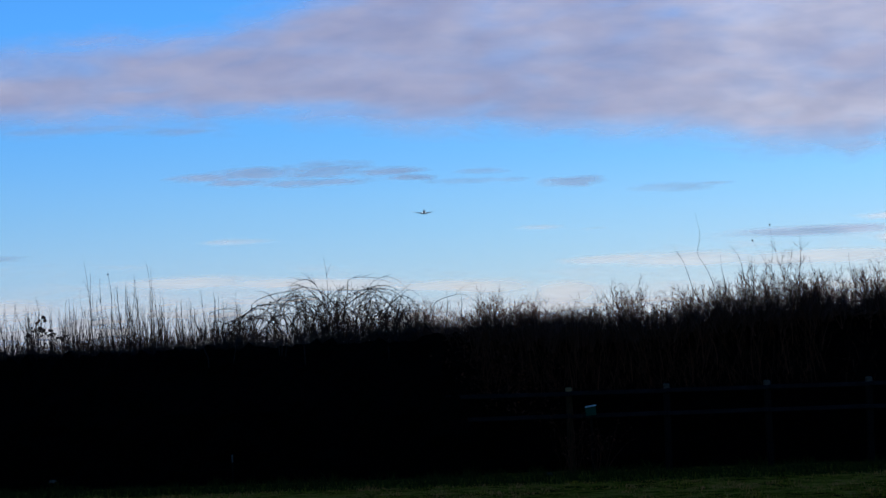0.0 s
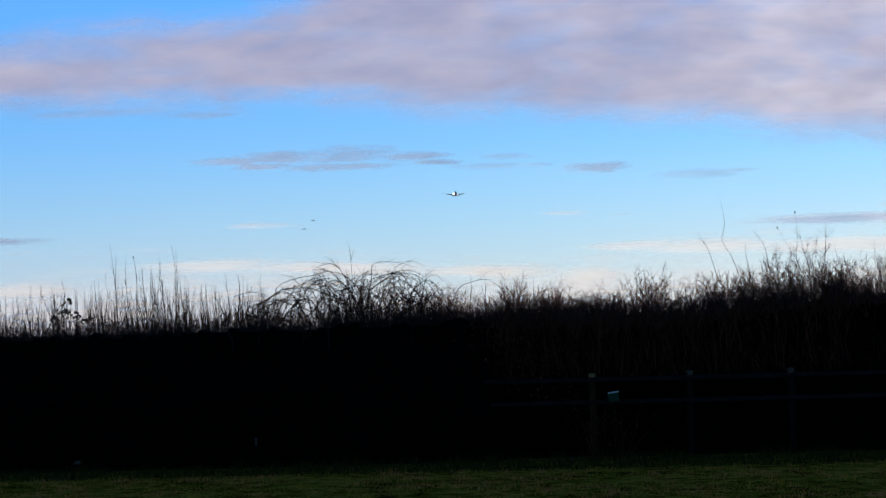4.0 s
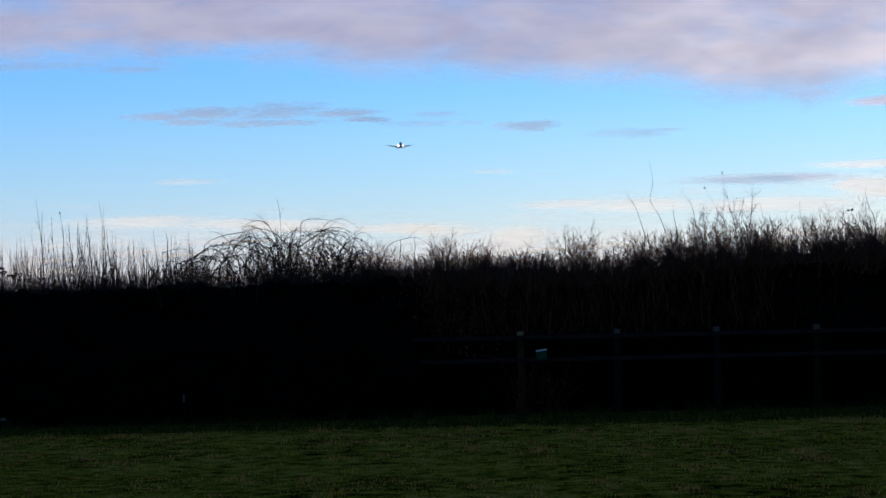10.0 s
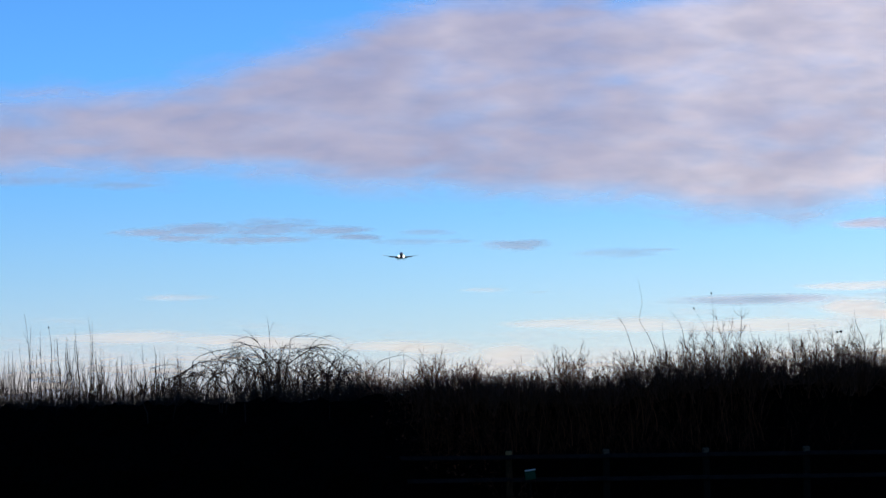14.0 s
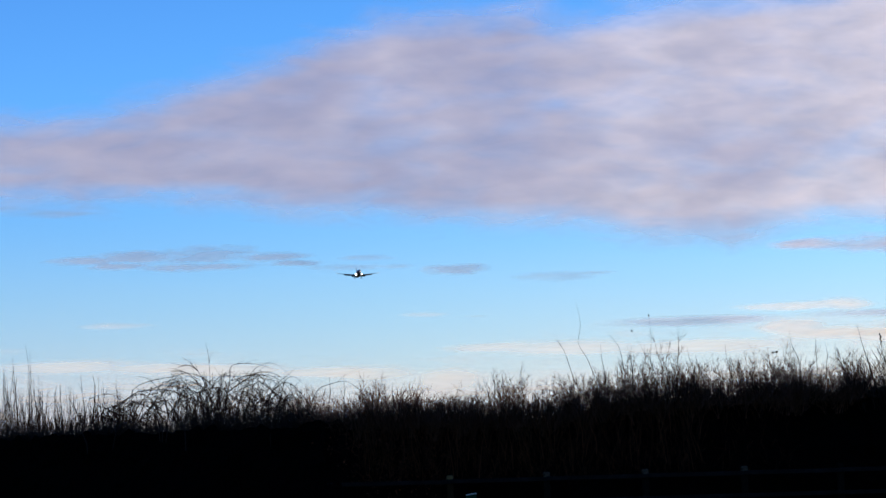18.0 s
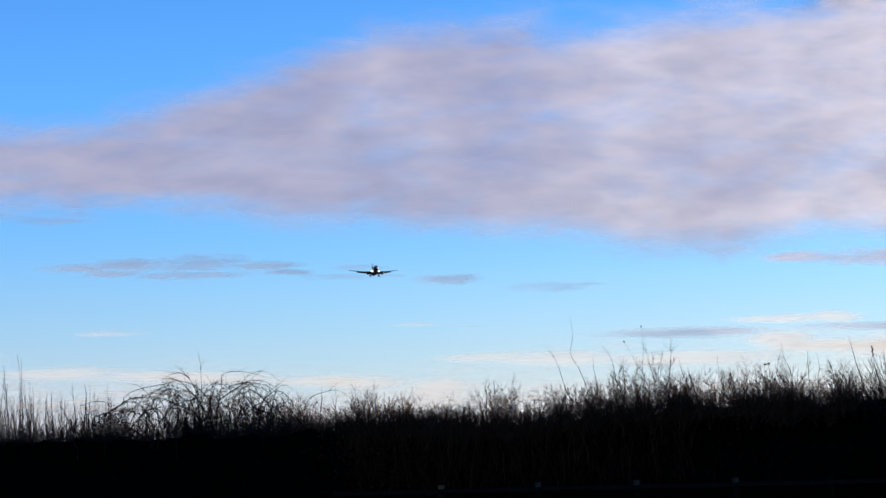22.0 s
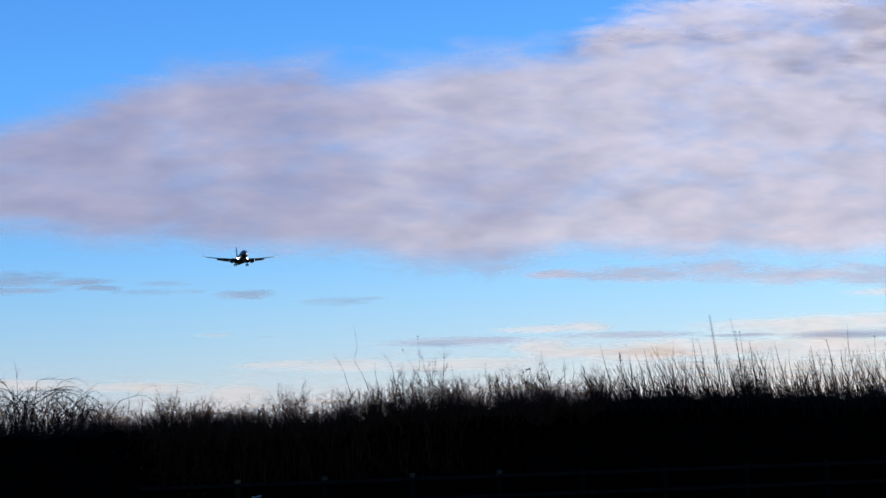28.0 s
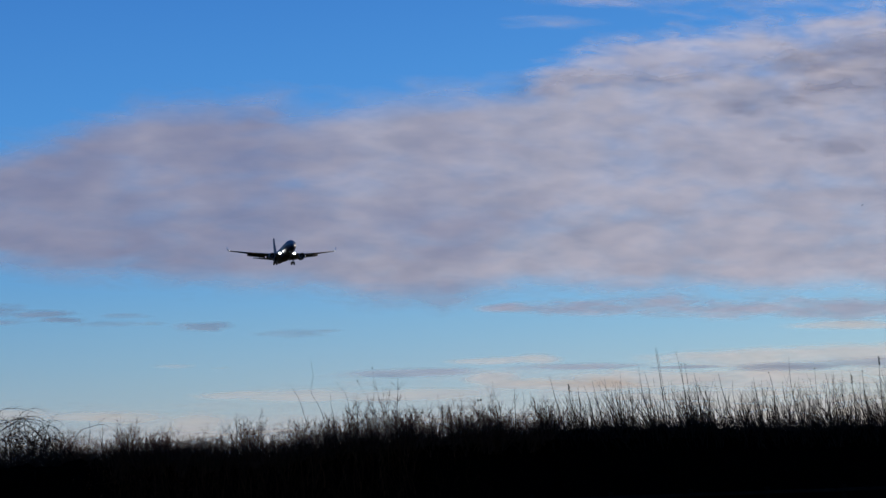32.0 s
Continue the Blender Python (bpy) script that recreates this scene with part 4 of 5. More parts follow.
def puff_cloud(name, label, material, blobs, step=0.06, dist=3500.0, group="", parent=None):
    """A small cloud of run-together puffs."""
    x0, x1 = min(q[0] - 1.45 * q[2] for q in blobs), max(q[0] + 1.45 * q[2] for q in blobs)
    z0, z1 = min(q[1] - 1.65 * q[3] for q in blobs), max(q[1] + 1.65 * q[3] for q in blobs)
    return cloud(name, label, material, puffs(*blobs), x0, x1, z0, z1, step, dist, 4.0, group, parent)


def build_clouds():
    bank = thing("cloud_bank", "broad lavender-grey bank of mottled evening cloud", "cloud", pose(0, CLOUD_Y, EYE))
    clouds.append((bank, CLOUD_Y))
    foot = [(-14, 7.0), (-10, 6.62), (-7.5, 6.5), (-5.6, 6.47), (-4.3, 6.45), (-3.2, 6.5), (-2.3, 6.4), (-1.2, 6.22), (0.0, 6.18), (0.9, 6.05), (1.4, 5.96), (2.4, 5.9), (3.4, 5.97), (4.4, 5.78), (5.3, 5.6), (6.6, 5.55), (7.5, 5.66), (8.5, 5.84), (10.3, 5.78), (12.3, 5.8), (15.7, 5.7), (26, 5.4)]
    crest = [(-14, 7.35), (-9, 7.5), (-5.6, 7.82), (-3.6, 8.1), (-2.3, 8.58), (-1.4, 8.95), (-0.45, 9.2), (0.4, 9.42), (1.2, 9.58), (2.0, 9.68), (3.3, 9.70), (4.0, 9.58), (5.3, 9.72), (6.4, 9.86), (8.8, 10.15), (10.5, 10.35), (13.2, 10.6), (15.0, 11.0), (17.2, 11.4), (26, 12.9)]
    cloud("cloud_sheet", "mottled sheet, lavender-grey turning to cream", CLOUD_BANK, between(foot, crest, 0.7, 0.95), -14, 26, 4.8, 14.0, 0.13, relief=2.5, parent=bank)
    # loose shreds under its foot, and folds in it with shade put into colour
    puff_cloud("shred", "loose shred under the bank", CLOUD_MIST, [(-5.4, 6.2, 0.9, 0.06), (-7.0, 6.3, 1.3, 0.08)], 0.08, 3640.0, parent=bank)
    for blobs in ([(13.7, 9.75, 0.7, 0.2), (14.8, 10.1, 1.2, 0.3), (16.0, 10.45, 1.3, 0.42), (17.4, 10.85, 1.6, 0.55)], [(15.0, 9.1, 0.7, 0.14), (15.8, 8.95, 0.9, 0.2)]):
        puff_cloud("shade", "bluish grey shaded fold", CLOUD_SHADE, blobs, 0.12, 3550.0, parent=bank)
    # the bright, torn upper edge, sunlight in its colour, lies a little farther off
    hem = [(8.4, 10.0), (9.0, 9.9), (10.5, 10.1), (12.5, 10.25), (14.5, 10.6), (17.2, 11.0), (24, 12.2)]
    edge = [(8.4, 10.1), (9.2, 10.6), (9.9, 10.95), (11.0, 11.25), (12.4, 11.55), (14.3, 11.66), (15.6, 11.95), (16.8, 12.15), (24, 13.2)]
    cloud("crest", "bright cream torn crest of the bank", CLOUD_CREST, between(hem, edge, 0.5, 0.75, 0.8), 8.0, 24.5, 9.2, 14.0, 0.12, 3640.0, relief=2.5, parent=bank)
    puff_cloud("cloud_strip", "long lavender shred of cloud under the bank", CLOUD_SHRED, [(8.3, 5.37, 0.9, 0.1), (9.8, 5.38, 1.6, 0.19), (11.6, 5.36, 1.8, 0.23), (13.5, 5.32, 2.2, 0.23), (15.8, 5.25, 2.4, 0.25)], 0.1, 3520.0, "small flat clouds")
    # torn white cloud above the bank
    low_edge = [(7.6, 12.5), (8.6, 12.35), (10.1, 12.1), (12.6, 11.92), (16.2, 12.25), (21, 12.8)]
    top_edge = [(7.6, 12.5), (8.6, 12.45), (10.1, 12.6), (11.3, 12.75), (12.7, 12.95), (16.3, 13.5), (21, 14.4)]
    cloud("cloud_streak", "thin white torn cloud over the bank", CLOUD_TORN, between(low_edge, top_edge, 0.45, 0.45, 2.5), 7.0, 21.5, 11.4, 15.0, 0.13, 3700.0, group="cloud streaks")
    for blobs in ([(6.0, 12.8, 1.6, 0.11), (7.6, 12.72, 1.2, 0.09)], [(9.4, 11.6, 1.2, 0.16)], [(10.6, 13.15, 2.0, 0.14), (13.0, 13.15, 1.6, 0.2)]):
        puff_cloud("cloud_streak", "faint white wisp high over the bank", CLOUD_THIN, blobs, 0.1, 3690.0, "cloud streaks")
    # small clouds under it
    grey = "small flat grey cloud low in the sky"
    puff_cloud("cloud_strip", "small ragged grey cloud of several strands", CLOUD_GREY, [(-4.75, 5.36, 0.75, 0.08), (-3.8, 5.42, 0.9, 0.11), (-2.6, 5.42, 1.0, 0.15), (-1.5, 5.36, 0.75, 0.09), (-4.2, 5.25, 0.6, 0.06), (-2.7, 5.2, 1.1, 0.08), (-1.0, 5.24, 0.5, 0.05)], 0.05, 3500.0, "small flat clouds")
    for look_of, blobs in ((CLOUD_MIST, [(0.2, 5.31, 0.55, 0.05), (0.75, 5.14, 0.35, 0.045)]), (CLOUD_GREY, [(1.85, 5.06, 0.68, 0.1), (1.5, 5.1, 0.4, 0.06)]), (CLOUD_MIST, [(3.5, 4.91, 0.82, 0.085), (4.3, 4.95, 0.4, 0.03)]), (CLOUD_MIST, [(-0.2, 5.15, 0.7, 0.06)]), (CLOUD_GREY, [(-9.2, 4.05, 1.3, 0.07)])):
        puff_cloud("cloud_strip", grey, look_of, blobs, 0.05, 3500.0, "small flat clouds")
    for blobs in ([(6.1, 4.04, 1.7, 0.1)], [(9.6, 4.11, 1.7, 0.075)], [(12.1, 4.05, 0.9, 0.04)], [(14.6, 4.02, 1.6, 0.1), (16.6, 4.08, 1.6, 0.12)]):
        puff_cloud("cloud_strip", "smooth flat lavender cloud near the horizon", CLOUD_FLAT, blobs, 0.06, 3500.0, "small flat clouds")
    # haze and cream cloud along the horizon
    cloud("haze_veil", "faint milky veil of haze over the horizon", CLOUD_VEIL, lambda x, z: min((z - 1.0) / 0.6, (6.2 - z) / 3.6, (x + 18) / 2.0, (26 - x) / 2.0), -18, 26, 0.6, 7.0, 0.3, 3950.0, 0.0)
    top = [(-15, 3.7), (-6, 3.62), (-1.5, 3.4), (1.5, 3.45), (4.5, 3.65), (8.5, 3.95), (12, 4.0), (22, 3.95)]
    cloud("haze_band", "pale cream haze cloud along the horizon", CLOUD_HAZE, lambda x, z: min((z - 1.8) / 0.5, 0.3 + (lerp_at(x, top) - z) / 1.0, (x + 17) / 2.0, (24 - x) / 2.0), -17, 24, 1.6, 4.8, 0.15, 3850.0, 5.0)
    for blobs in ([(8.0, 4.26, 1.2, 0.08), (8.8, 4.28, 0.6, 0.13)], [(7.85, 3.88, 0.65, 0.16), (8.7, 3.76, 1.3, 0.14), (9.8, 3.7, 1.6, 0.15)], [(13.4, 4.22, 2.4, 0.2), (15.5, 4.28, 2.4, 0.22), (17.6, 4.3, 2.2, 0.22)], [(15.8, 4.9, 1.7, 0.09)], [(11.8, 3.82, 3.0, 0.2), (14.8, 3.78, 3.2, 0.24)]):
        puff_cloud("cloud_wisp", "thin cream wisp of cloud near the horizon", CLOUD_PALE, blobs, 0.07, 3750.0, "cream wisps")
    for blobs in ([(-5.0, 3.5, 1.6, 0.12), (-3.6, 3.45, 1.2, 0.1)], [(-2.4, 3.38, 1.4, 0.12), (-0.6, 3.3, 1.0, 0.1)], [(2.4, 3.66, 1.0, 0.08), (3.9, 3.62, 1.6, 0.13), (6.0, 3.58, 2.0, 0.14)], [(0.3, 3.25, 0.9, 0.15), (1.6, 3.1, 0.8, 0.2)], [(-8.3, 3.15, 1.2, 0.15)]):
        puff_cloud("cloud_wisp", "soft cream band of cloud along the horizon", CLOUD_CREAM, blobs, 0.07, 3750.0, "cream wisps")
    for blobs in ([(-4.2, 4.2, 0.7, 0.05)], [(1.2, 4.27, 0.5, 0.04), (2.1, 4.22, 0.3, 0.03)]):
        puff_cloud("cloud_wisp", "faint cream wisp of cloud near the horizon", CLOUD_THIN, blobs, 0.07, 3750.0, "cream wisps")


build_clouds()


# ---------------------------------------------------------------- airliner
def loft(name, rings, material, closed_ends=True, smooth=True):
    """Skin over rings of equal point count."""
    n = len(rings[0])
    v = [p for r in rings for p in r]
    f = [(j * n + i, j * n + (i + 1) % n, (j + 1) * n + (i + 1) % n, (j + 1) * n + i) for j in range(len(rings) - 1) for i in range(n)]
    if closed_ends:
        f += [tuple(range(n))[::-1], tuple((len(rings) - 1) * n + i for i in range(n))]
    return mesh_of(name, v, f, material, smooth)


def foil(chord, thick, n=9):
    """Outline of a wing section: (along the chord from the front, height)."""
    out = []
    for i in range(n):
        t = (1 - math.cos(math.pi * i / (n - 1))) / 2
        out.append((t * chord, thick * chord * (1.48 * math.sqrt(t) - 0.63 * t - 1.76 * t * t + 1.42 * t ** 3 - 0.51 * t ** 4) * 1.05))
    low = [(t, -h * 0.55) for t, h in out[1:-1]][::-1]
    return out + low


def disc_rings(profile, axis_at, segs=20, squash=1.0):
    """Rings round the y axis: profile rows of (y, radius)."""
    ax, az = axis_at
    return [[(ax + r * math.cos(2 * math.pi * k / segs), y, az + r * squash * math.sin(2 * math.pi * k / segs)) for k in range(segs)] for y, r in profile]


def wheel_mesh(name, r, w, material):
    prof = [(-w / 2, r * 0.6), (-w / 2, r * 0.85), (-w * 0.3, r), (w * 0.3, r), (w / 2, r * 0.85), (w / 2, r * 0.6)]
    rings = [[(x, q * math.cos(2 * math.pi * k / 18), q * math.sin(2 * math.pi * k / 18)) for k in range(18)] for x, q in prof]
    return loft(name, rings, material)


def ball_mesh(name, r, material):
    bm = bmesh.new()
    bmesh.ops.create_icosphere(bm, subdivisions=2, radius=r)
    me = bpy.data.meshes.new(name)
    bm.to_mesh(me)
    bm.free()
    me.materials.append(material)
    return me


def build_airliner():
    """Twin-engined airliner, gear and flaps down; its nose points along -y."""
    plane = thing("airliner", "twin-engined passenger jet landing with lights and wheels down", "airplane")
    stations = [(-16.2, 0.05, -0.55), (-15.9, 0.42, -0.5), (-15.2, 0.88, -0.38), (-14.2, 1.32, -0.2), (-13.0, 1.62, -0.05), (-11.5, 1.83, 0.0), (-9.5, 1.88, 0.0), (0, 1.88, 0.0), (9, 1.88, 0.0), (12.5, 1.78, 0.1), (16, 1.38, 0.42), (19.5, 0.82, 0.85), (22.2, 0.35, 1.15), (23.0, 0.12, 1.2)]
    rings = [[(r * math.cos(2 * math.pi * k / 28), y, c + r * 1.06 * math.sin(2 * math.pi * k / 28)) for k in range(28)] for y, r, c in stations]
    fus = loft("fuselage", rings, SHADED_WHITE)
    fus.materials.append(NAVY_PAINT)
    for poly in fus.polygons:
        if poly.center.z < -0.35 - 0.02 * poly.center.y:
            poly.material_index = 1
    body = part("fuselage", fus, plane, "white above, darkened as in shade, with a dark navy belly")
    belly = [[(r * 1.25 * math.cos(2 * math.pi * k / 20), y, -1.45 + r * 0.75 * math.sin(2 * math.pi * k / 20)) for k in range(20)] for y, r in [(-6.5, 0.1), (-5, 1.0), (-3, 1.5), (3, 1.6), (6, 1.1), (8, 0.1)]]
    part("belly_fairing", loft("belly_fairing", belly, NAVY_PAINT), plane)
    for x0, x1, yb in ((0.05, 0.6, -14.55), (0.66, 1.12, -14.1), (1.16, 1.42, -13.45)):
        for s in (-1, 1):
            v = [(s * x0, yb - 0.12, 0.52), (s * x1, yb + 0.05, 0.50), (s * x1 * 0.94, yb + 0.42, 0.98), (s * x0, yb + 0.28, 1.02)]
            v = [(x, y - 0.02, z) for x, y, z in v] + [(x, y + 0.12, z - 0.06) for x, y, z in v]
            part("cockpit_window", mesh_of("cockpit_window", v, [(0, 1, 2, 3), (7, 6, 5, 4), (0, 4, 5, 1), (1, 5, 6, 2), (2, 6, 7, 3), (3, 7, 4, 0)], GLASS), body)
    win = box_mesh("cabin_window", 0.03, 0.26, 0.36, GLASS, 0.01)
    for s in (-1, 1):
        for i in range(30):
            part("cabin_window", win, body, m=pose(s * 1.865, -10.6 + 0.74 * i, 0.25))
    for s in (-1, 1):
        secs = []
        for x, y, chord, thick, z in [(0.8, -4.6, 8.6, 0.14, -1.35), (1.9, -4.0, 7.9, 0.14, -1.2), (5.6, -1.75, 4.9, 0.12, -0.82), (11.0, 0.95, 3.1, 0.11, 0.02), (17.2, 4.0, 1.6, 0.10, 1.15)]:
            secs.append([(s * x, y + a, z + h) for a, h in foil(chord, thick)])
        wing = part("wing", loft("wing", secs, GREY_PAINT), plane, "grey swept wing")
        tips = [[(s * (17.2 + dx), y + a, z + h * 0.0 + dz) for a, h in [(q, h) for q, h in foil(c, 0.09)] for dz in (0,)] for dx, y, c, z in [(0.0, 4.0, 1.6, 1.15), (0.4, 4.3, 1.4, 1.3), (0.6, 4.65, 1.2, 1.65), (0.8, 5.3, 0.6, 2.75)]]
        for ring in tips:
            for i, (x, y, z) in enumerate(ring):
                half = len(ring) / 2
                ring[i] = (x + (0.03 if i < half else -0.03) * s, y, z)
        part("winglet", loft("winglet", tips, WINGLET_PAINT), wing, "pale upswept winglet")
        for x0, x1, ya, yb, za, zb, c in ((2.0, 5.5, 3.15, 2.75, -1.14, -0.76, 1.6), (5.9, 11.6, 2.55, 3.75, -0.70, 0.12, 1.15)):
            fl = [[(s * x, y + a * math.cos(0.55), z + h - a * math.sin(0.55)) for a, h in foil(c, 0.11)] for x, y, z in ((x0, ya, za), (x1, yb, zb))]
            part("flap", loft("flap", fl, GREY_PAINT), wing, "lowered flap")
        for x, y, z in ((3.9, 2.6, -1.45), (7.6, 2.7, -0.95), (10.4, 3.2, -0.6)):
            part("flap_track", loft("flap_track", disc_rings([(y - 1.2, 0.04), (y - 0.4, 0.22), (y + 1.0, 0.2), (y + 2.0, 0.03)], (s * x, z), 10), GREY_PAINT), wing)
        slat = [[(s * x, y + a, z + h) for a, h in foil(0.55, 0.2)] for x, y, z in ((6.0, -1.95, -0.9), (16.4, 3.25, 0.95))]
        part("slat", loft("slat", slat, METAL), wing)
        part("tip_light", ball_mesh("tip_light", 0.16, TIPLAMP), wing, "white wingtip lamp", pose(s * 17.35, 4.1, 1.22))
        cx, cz = s * 4.83, -1.95
        nac = part("engine", loft("engine", disc_rings([(-5.0, 0.86), (-5.12, 0.93), (-5.0, 1.02), (-4.2, 1.12), (-2.8, 1.12), (-1.2, 0.92), (-0.6, 0.74)], (cx, cz), 24, 0.96), GREY_PAINT, False), plane, "round jet engine pod")
        part("intake_lip", loft("intake_lip", disc_rings([(-4.7, 0.80), (-5.05, 0.84), (-5.15, 0.92), (-5.08, 1.0), (-4.9, 1.06)], (cx, cz), 24, 0.96), METAL, False), nac, "bare metal intake ring")
        part("fan", loft("fan", disc_rings([(-4.35, 0.82), (-4.3, 0.82)], (cx, cz), 24, 0.96), DARK), nac, "dark fan face")
        part("spinner", loft("spinner", disc_rings([(-4.75, 0.02), (-4.55, 0.18), (-4.33, 0.28)], (cx, cz), 14), METAL), nac)
        part("exhaust", loft("exhaust", disc_rings([(-0.9, 0.6), (0.1, 0.42), (0.9, 0.08)], (cx, cz), 16), METAL), nac)
        pyl = [[(cx + a * 0.12, y + b * l, z) for a, b in ((0, 0), (1, 0.3), (0.6, 1), (-0.6, 1), (-1, 0.3))] for y, l, z in ((-4.0, 4.2, -1.0), (-2.2, 4.5, -0.55))]
        part("pylon", loft("pylon", pyl, GREY_PAINT, True, False), nac)
        st = [[(s * x, y + a, z + h) for a, h in foil(c, 0.09)] for x, y, c, z in ((0.4, 17.6, 4.0, 0.95), (7.1, 21.3, 1.4, 1.75))]
        part("tailplane", loft("tailplane", st, SHADED_WHITE), plane)
        gear = part("main_gear", loft("main_gear", disc_rings([(0, 0.2), (2.05, 0.15)], (0, 0), 10), DARK), plane, "lowered main landing gear", pose(s * 2.86, 1.6, -1.35, -90, 0, 0))
        for dx in (-0.43, 0.43):
            part("wheel", wheel_mesh("wheel", 0.6, 0.44, RUBBER), gear, "black tyre", pose(dx, 2.05, 0))
        part("axle", box_mesh("axle", 0.9, 0.14, 0.14, DARK, 0.02), gear, m=pose(0, 2.05, -0.06))
        part("gear_door", box_mesh("gear_door", 0.05, 1.3, 0.9, NAVY_PAINT, 0.02), gear, m=pose(s * 0.35, 0.8, -0.45))
        lr = 0.34 if s < 0 else 0.26
        lamp = part("landing_light", loft("landing_light", disc_rings([(-4.55, lr), (-4.62, lr * 0.93), (-4.68, lr * 0.55), (-4.7, 0.02)], (s * 2.35, -1.12), 16), LANDING), plane, "bright white landing light")
        # hood added to shield the fuselage from the lamp's glow
        part("housing", loft("housing", disc_rings([(-4.45, lr + 0.02), (-5.05, lr + 0.09), (-5.07, lr + 0.12), (-4.45, lr + 0.10)], (s * 2.35, -1.12), 16), DARK, False), lamp, "dark hood added to keep lamp light off the fuselage")
    fin = [[(a * 0.0 + h, y + a, z) for a, h in foil(c, 0.09)] for y, c, z in ((14.6, 6.6, 1.5), (16.0, 5.6, 2.3), (18.3, 4.2, 5.0), (20.6, 2.6, 8.4))]
    for ring in fin:
        n = len(ring)
        for i, (x, y, z) in enumerate(ring):
            ring[i] = (x if i <= n // 2 else x * 1.8, y, z)
    tail = part("tail_fin", loft("tail_fin", fin, NAVY_PAINT), plane, "tall navy tail fin")
    rud = [[(h, y + a, z) for a, h in foil(c, 0.10)] for y, c, z in ((20.3, 1.6, 2.5), (22.6, 0.9, 8.2))]
    part("rudder", loft("rudder", rud, SHADED_WHITE), tail, "pale rudder edge")
    nose = part("nose_gear", loft("nose_gear", disc_rings([(0, 0.1), (1.55, 0.08)], (0, 0), 10), METAL), plane, "lowered nose gear", pose(0, -12.3, -1.6, -90, 0, 0))
    for dx in (-0.2, 0.2):
        part("wheel", wheel_mesh("wheel", 0.34, 0.2, RUBBER), nose, "black tyre", pose(dx, 1.55, 0))
    for s in (-1, 1):
        part("gear_door", box_mesh("gear_door", 0.03, 0.7, 1.2, SHADED_WHITE, 0.01), nose, m=pose(s * 0.34, 0.4, -0.6))
    return plane


airliner = build_airliner()


# ---------------------------------------------------------------- birds
def build_bird(label, m):
    bird = thing("bird", label, "bird", m, "birds in the sky")
    part("body", loft("body", disc_rings([(-0.12, 0.004), (-0.10, 0.02), (-0.04, 0.036), (0.03, 0.03), (0.10, 0.012), (0.15, 0.02), (0.16, 0.003)], (0, 0), 10, 0.9), FEATHER), bird)
    for s in (-1, 1):
        w = [[(s * x, y + a, z + h) for a, h in foil(c, 0.08, 5)] for x, y, c, z in ((0.02, -0.05, 0.10, 0.01), (0.10, -0.07, 0.09, 0.035), (0.20, -0.01, 0.03, 0.02))]
        part("wing", loft("wing", w, FEATHER), bird)
    return bird


BIRD_Y = 120.0


def seen_at(x, z, dist):
    """A place at that distance behind the point (x, z) of the hedge's plane."""
    return (x / HEDGE * dist, dist, EYE + (z - EYE) / HEDGE * dist)


bird_a = build_bird("small dark bird in flapping flight over the hedge", pose(0, 0, 0))
bird_b = build_bird("small dark bird flying beside another", pose(0, 0, 0))
bird_c = build_bird("distant dark bird under the clouds", pose(0, 0, 0))


# ---------------------------------------------------------------- moving things
HEADING, NOSE_UP = 3.6, -2.5


def bird_rows(track, turn, dist=BIRD_Y):
    return [(t, pose(*seen_at(x, z, dist), 0, b, turn)) for t, x, z, b in track]


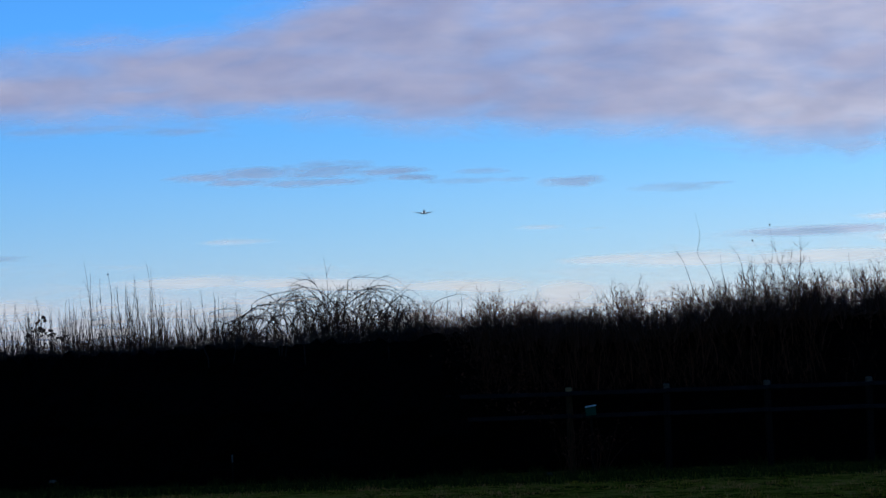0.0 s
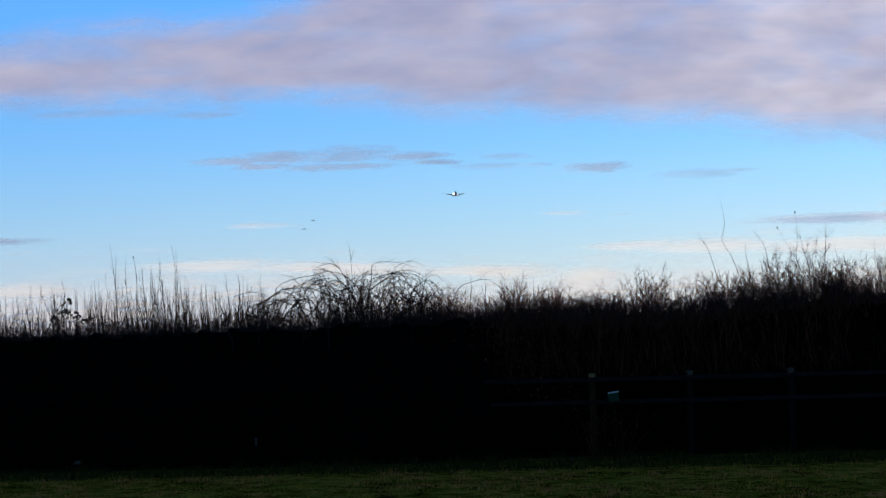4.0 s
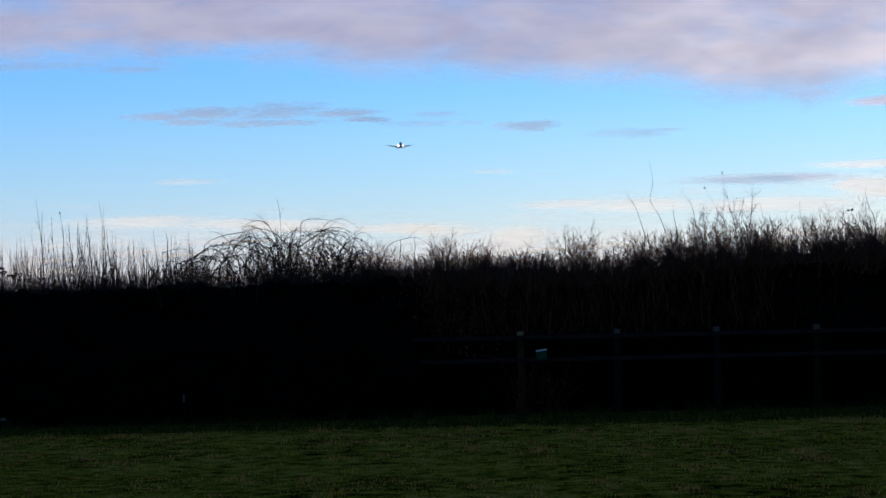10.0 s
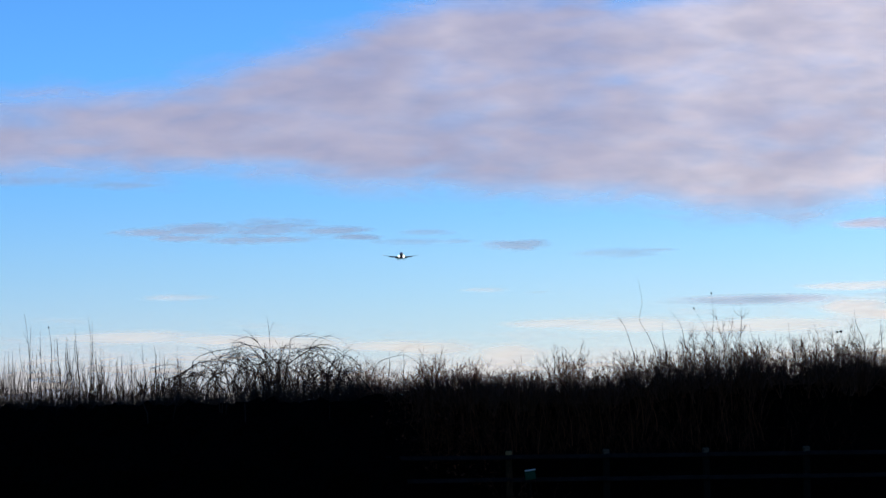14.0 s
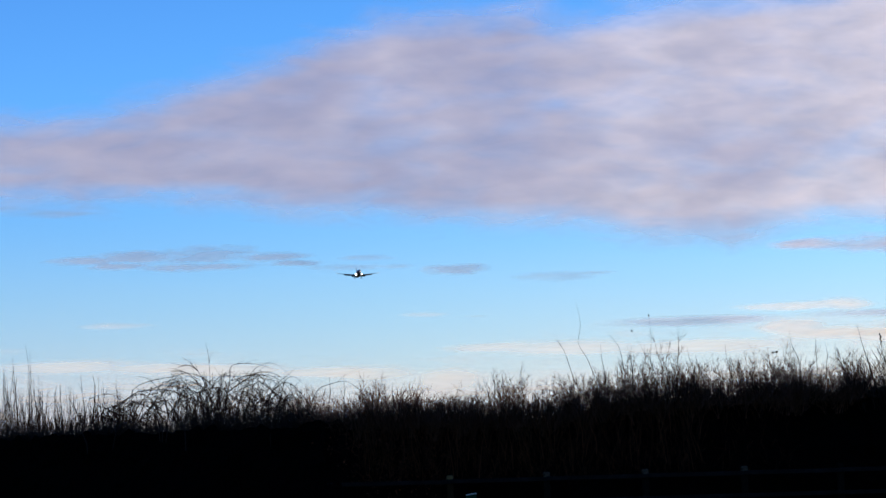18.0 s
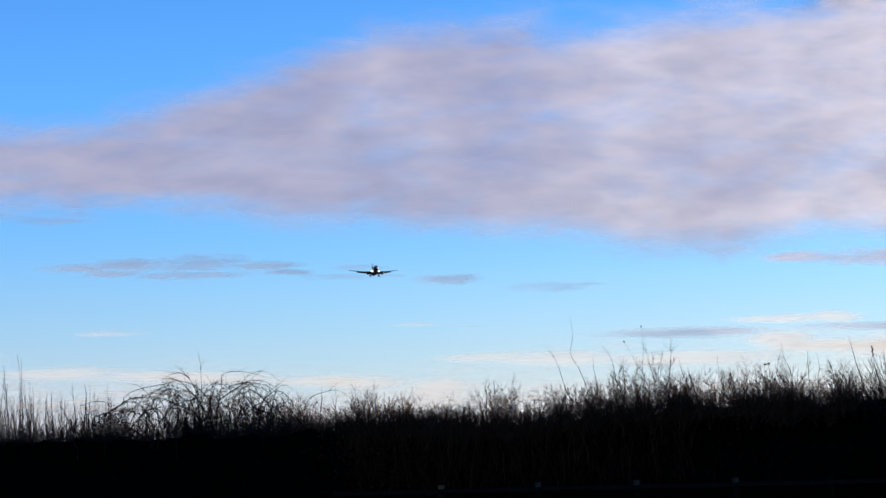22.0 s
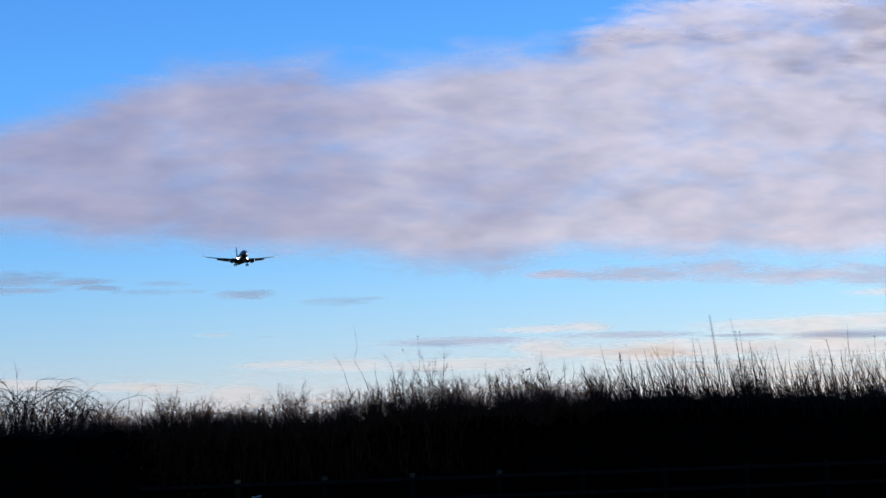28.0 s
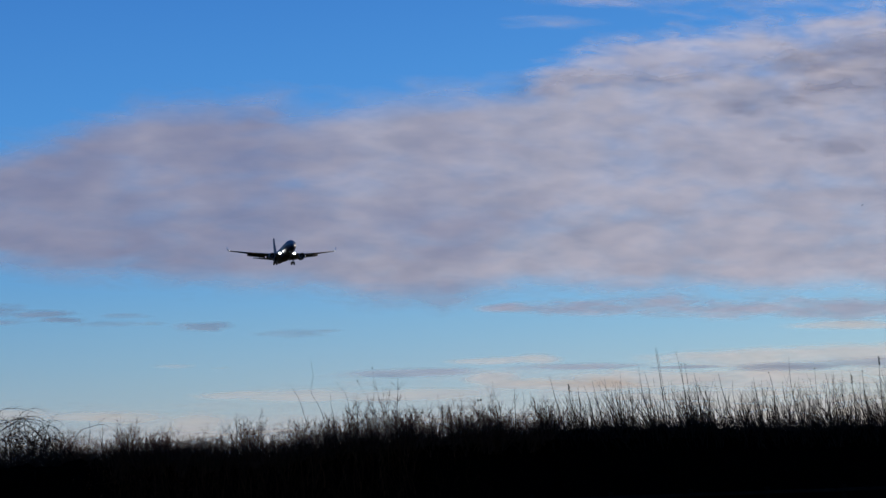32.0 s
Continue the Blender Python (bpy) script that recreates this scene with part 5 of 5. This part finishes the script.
def motions():
    walk(airliner, [
        (0.0, pose(-74.2, 2530.0, 199.9, NOSE_UP, 0.0, HEADING)),
        (0.5, pose(-70.9, 2497.7, 198.3, NOSE_UP, 0.0, HEADING)),
        (1.0, pose(-70.3, 2465.3, 195.9, NOSE_UP, 0.0, HEADING)),
        (1.5, pose(-70.0, 2432.8, 194.8, NOSE_UP, 0.0, HEADING)),
        (2.0, pose(-67.2, 2400.5, 193.3, NOSE_UP, 0.0, HEADING)),
        (2.5, pose(-64.5, 2368.2, 191.0, NOSE_UP, 0.0, HEADING)),
        (3.0, pose(-62.1, 2335.9, 188.7, NOSE_UP, 0.0, HEADING)),
        (3.5, pose(-59.6, 2303.6, 186.0, NOSE_UP, 0.0, HEADING)),
        (5.5, pose(-50.0, 2174.0, 180.0, NOSE_UP, 0.0, HEADING)),
        (6.0, pose(-47.9, 2141.7, 177.4, NOSE_UP, 0.0, HEADING)),
        (6.5, pose(-45.8, 2109.3, 175.8, NOSE_UP, 0.0, HEADING)),
        (7.0, pose(-44.6, 2076.9, 175.1, NOSE_UP, 0.0, HEADING)),
        (7.5, pose(-42.4, 2044.6, 171.5, NOSE_UP, 0.0, HEADING)),
        (8.0, pose(-41.0, 2012.3, 169.0, NOSE_UP, 0.0, HEADING)),
        (9.0, pose(-33.7, 1947.7, 164.5, NOSE_UP, 0.0, HEADING)),
        (11.0, pose(-27.4, 1818.3, 155.2, NOSE_UP, 0.0, HEADING)),
        (12.0, pose(-22.8, 1753.5, 152.1, NOSE_UP, 0.0, HEADING)),
        (13.0, pose(-19.2, 1688.7, 148.8, NOSE_UP, 0.0, HEADING)),
        (16.5, pose(-3.6, 1462.0, 134.3, NOSE_UP, 0.0, HEADING)),
        (17.0, pose(-1.8, 1429.6, 132.2, NOSE_UP, 0.0, HEADING)),
        (17.5, pose(-0.3, 1397.2, 130.0, NOSE_UP, 0.0, HEADING)),
        (18.0, pose(2.4, 1364.8, 128.4, NOSE_UP, 0.0, HEADING)),
        (18.5, pose(4.3, 1332.4, 126.2, NOSE_UP, 0.0, HEADING)),
        (19.0, pose(6.2, 1300.0, 124.4, NOSE_UP, 0.0, HEADING)),
        (19.5, pose(8.6, 1267.5, 122.4, NOSE_UP, 0.0, HEADING)),
        (20.0, pose(10.9, 1235.1, 120.3, NOSE_UP, 0.0, HEADING)),
        (20.5, pose(12.4, 1202.7, 118.5, NOSE_UP, 0.0, HEADING)),
        (21.0, pose(15.1, 1170.2, 116.5, NOSE_UP, 0.0, HEADING)),
        (21.5, pose(16.4, 1137.8, 114.9, NOSE_UP, 0.0, HEADING)),
        (22.0, pose(18.3, 1109.7, 112.6, NOSE_UP, 0.0, HEADING)),
        (22.5, pose(20.4, 1095.3, 110.7, NOSE_UP, 0.0, HEADING)),
        (23.0, pose(23.1, 1126.4, 109.2, NOSE_UP, 0.0, HEADING)),
        (23.5, pose(25.5, 1111.7, 106.7, NOSE_UP, 0.0, HEADING)),
        (24.0, pose(27.9, 1096.8, 104.4, NOSE_UP, 0.0, HEADING)),
        (24.5, pose(29.7, 1060.3, 101.9, NOSE_UP, 0.0, HEADING)),
        (26.5, pose(36.6, 911.5, 94.2, NOSE_UP, 0.0, HEADING)),
        (27.0, pose(38.3, 874.8, 91.9, NOSE_UP, 0.0, HEADING)),
        (27.5, pose(40.9, 837.5, 89.6, NOSE_UP, 0.0, HEADING)),
        (28.0, pose(42.8, 800.5, 87.6, NOSE_UP, 0.0, HEADING)),
        (28.5, pose(43.8, 763.2, 86.0, NOSE_UP, 0.0, HEADING)),
        (29.0, pose(45.0, 728.1, 83.7, NOSE_UP, 0.0, HEADING)),
        (29.5, pose(46.7, 690.6, 80.7, NOSE_UP, 0.0, HEADING)),
        (30.0, pose(47.9, 654.0, 78.3, NOSE_UP, 0.0, HEADING)),
        (30.5, pose(49.0, 617.5, 75.9, NOSE_UP, 0.0, HEADING)),
        (31.0, pose(51.0, 614.1, 73.8, NOSE_UP, 0.0, HEADING)),
        (31.5, pose(52.2, 573.6, 71.0, NOSE_UP, 0.0, HEADING)),
        (32.0, pose(54.2, 521.7, 68.7, NOSE_UP, 0.0, HEADING)),
    ])
    for ob, dist in clouds:
        walk(ob, [(t, pose(0, dist * s - HEDGE * (s - 1), EYE)) for t, s in DRIFT])
    walk(bird_a, bird_rows([(0.0, -14.0, 5.2, 10), (2.0, -8.77, 4.63, 35), (2.5, -7.8, 4.43, -20), (3.0, -6.3, 4.35, 15), (3.5, -4.72, 4.34, -10), (4.6, -1.5, 3.6, 20), (5.2, -0.2, 2.3, 0), (32.0, -0.2, 2.3, 0)], 90))
    walk(bird_b, bird_rows([(0.0, -13.6, 5.4, -10), (2.0, -9.3, 4.9, 20), (2.5, -7.15, 4.62, 30), (3.0, -6.0, 4.36, -15), (3.5, -4.7, 4.21, 10), (4.6, -1.6, 3.5, -20), (5.2, 0.1, 2.3, 0), (32.0, 0.1, 2.3, 0)], 90))
    walk(bird_c, bird_rows([(0.0, 60.0, 2.2, 0), (28.0, 28.0, 6.5, 0), (31.0, 16.6, 7.2, 10), (31.9, 14.73, 7.05, 10), (32.0, 14.54, 6.99, -15)], -90, 160.0))


motions()
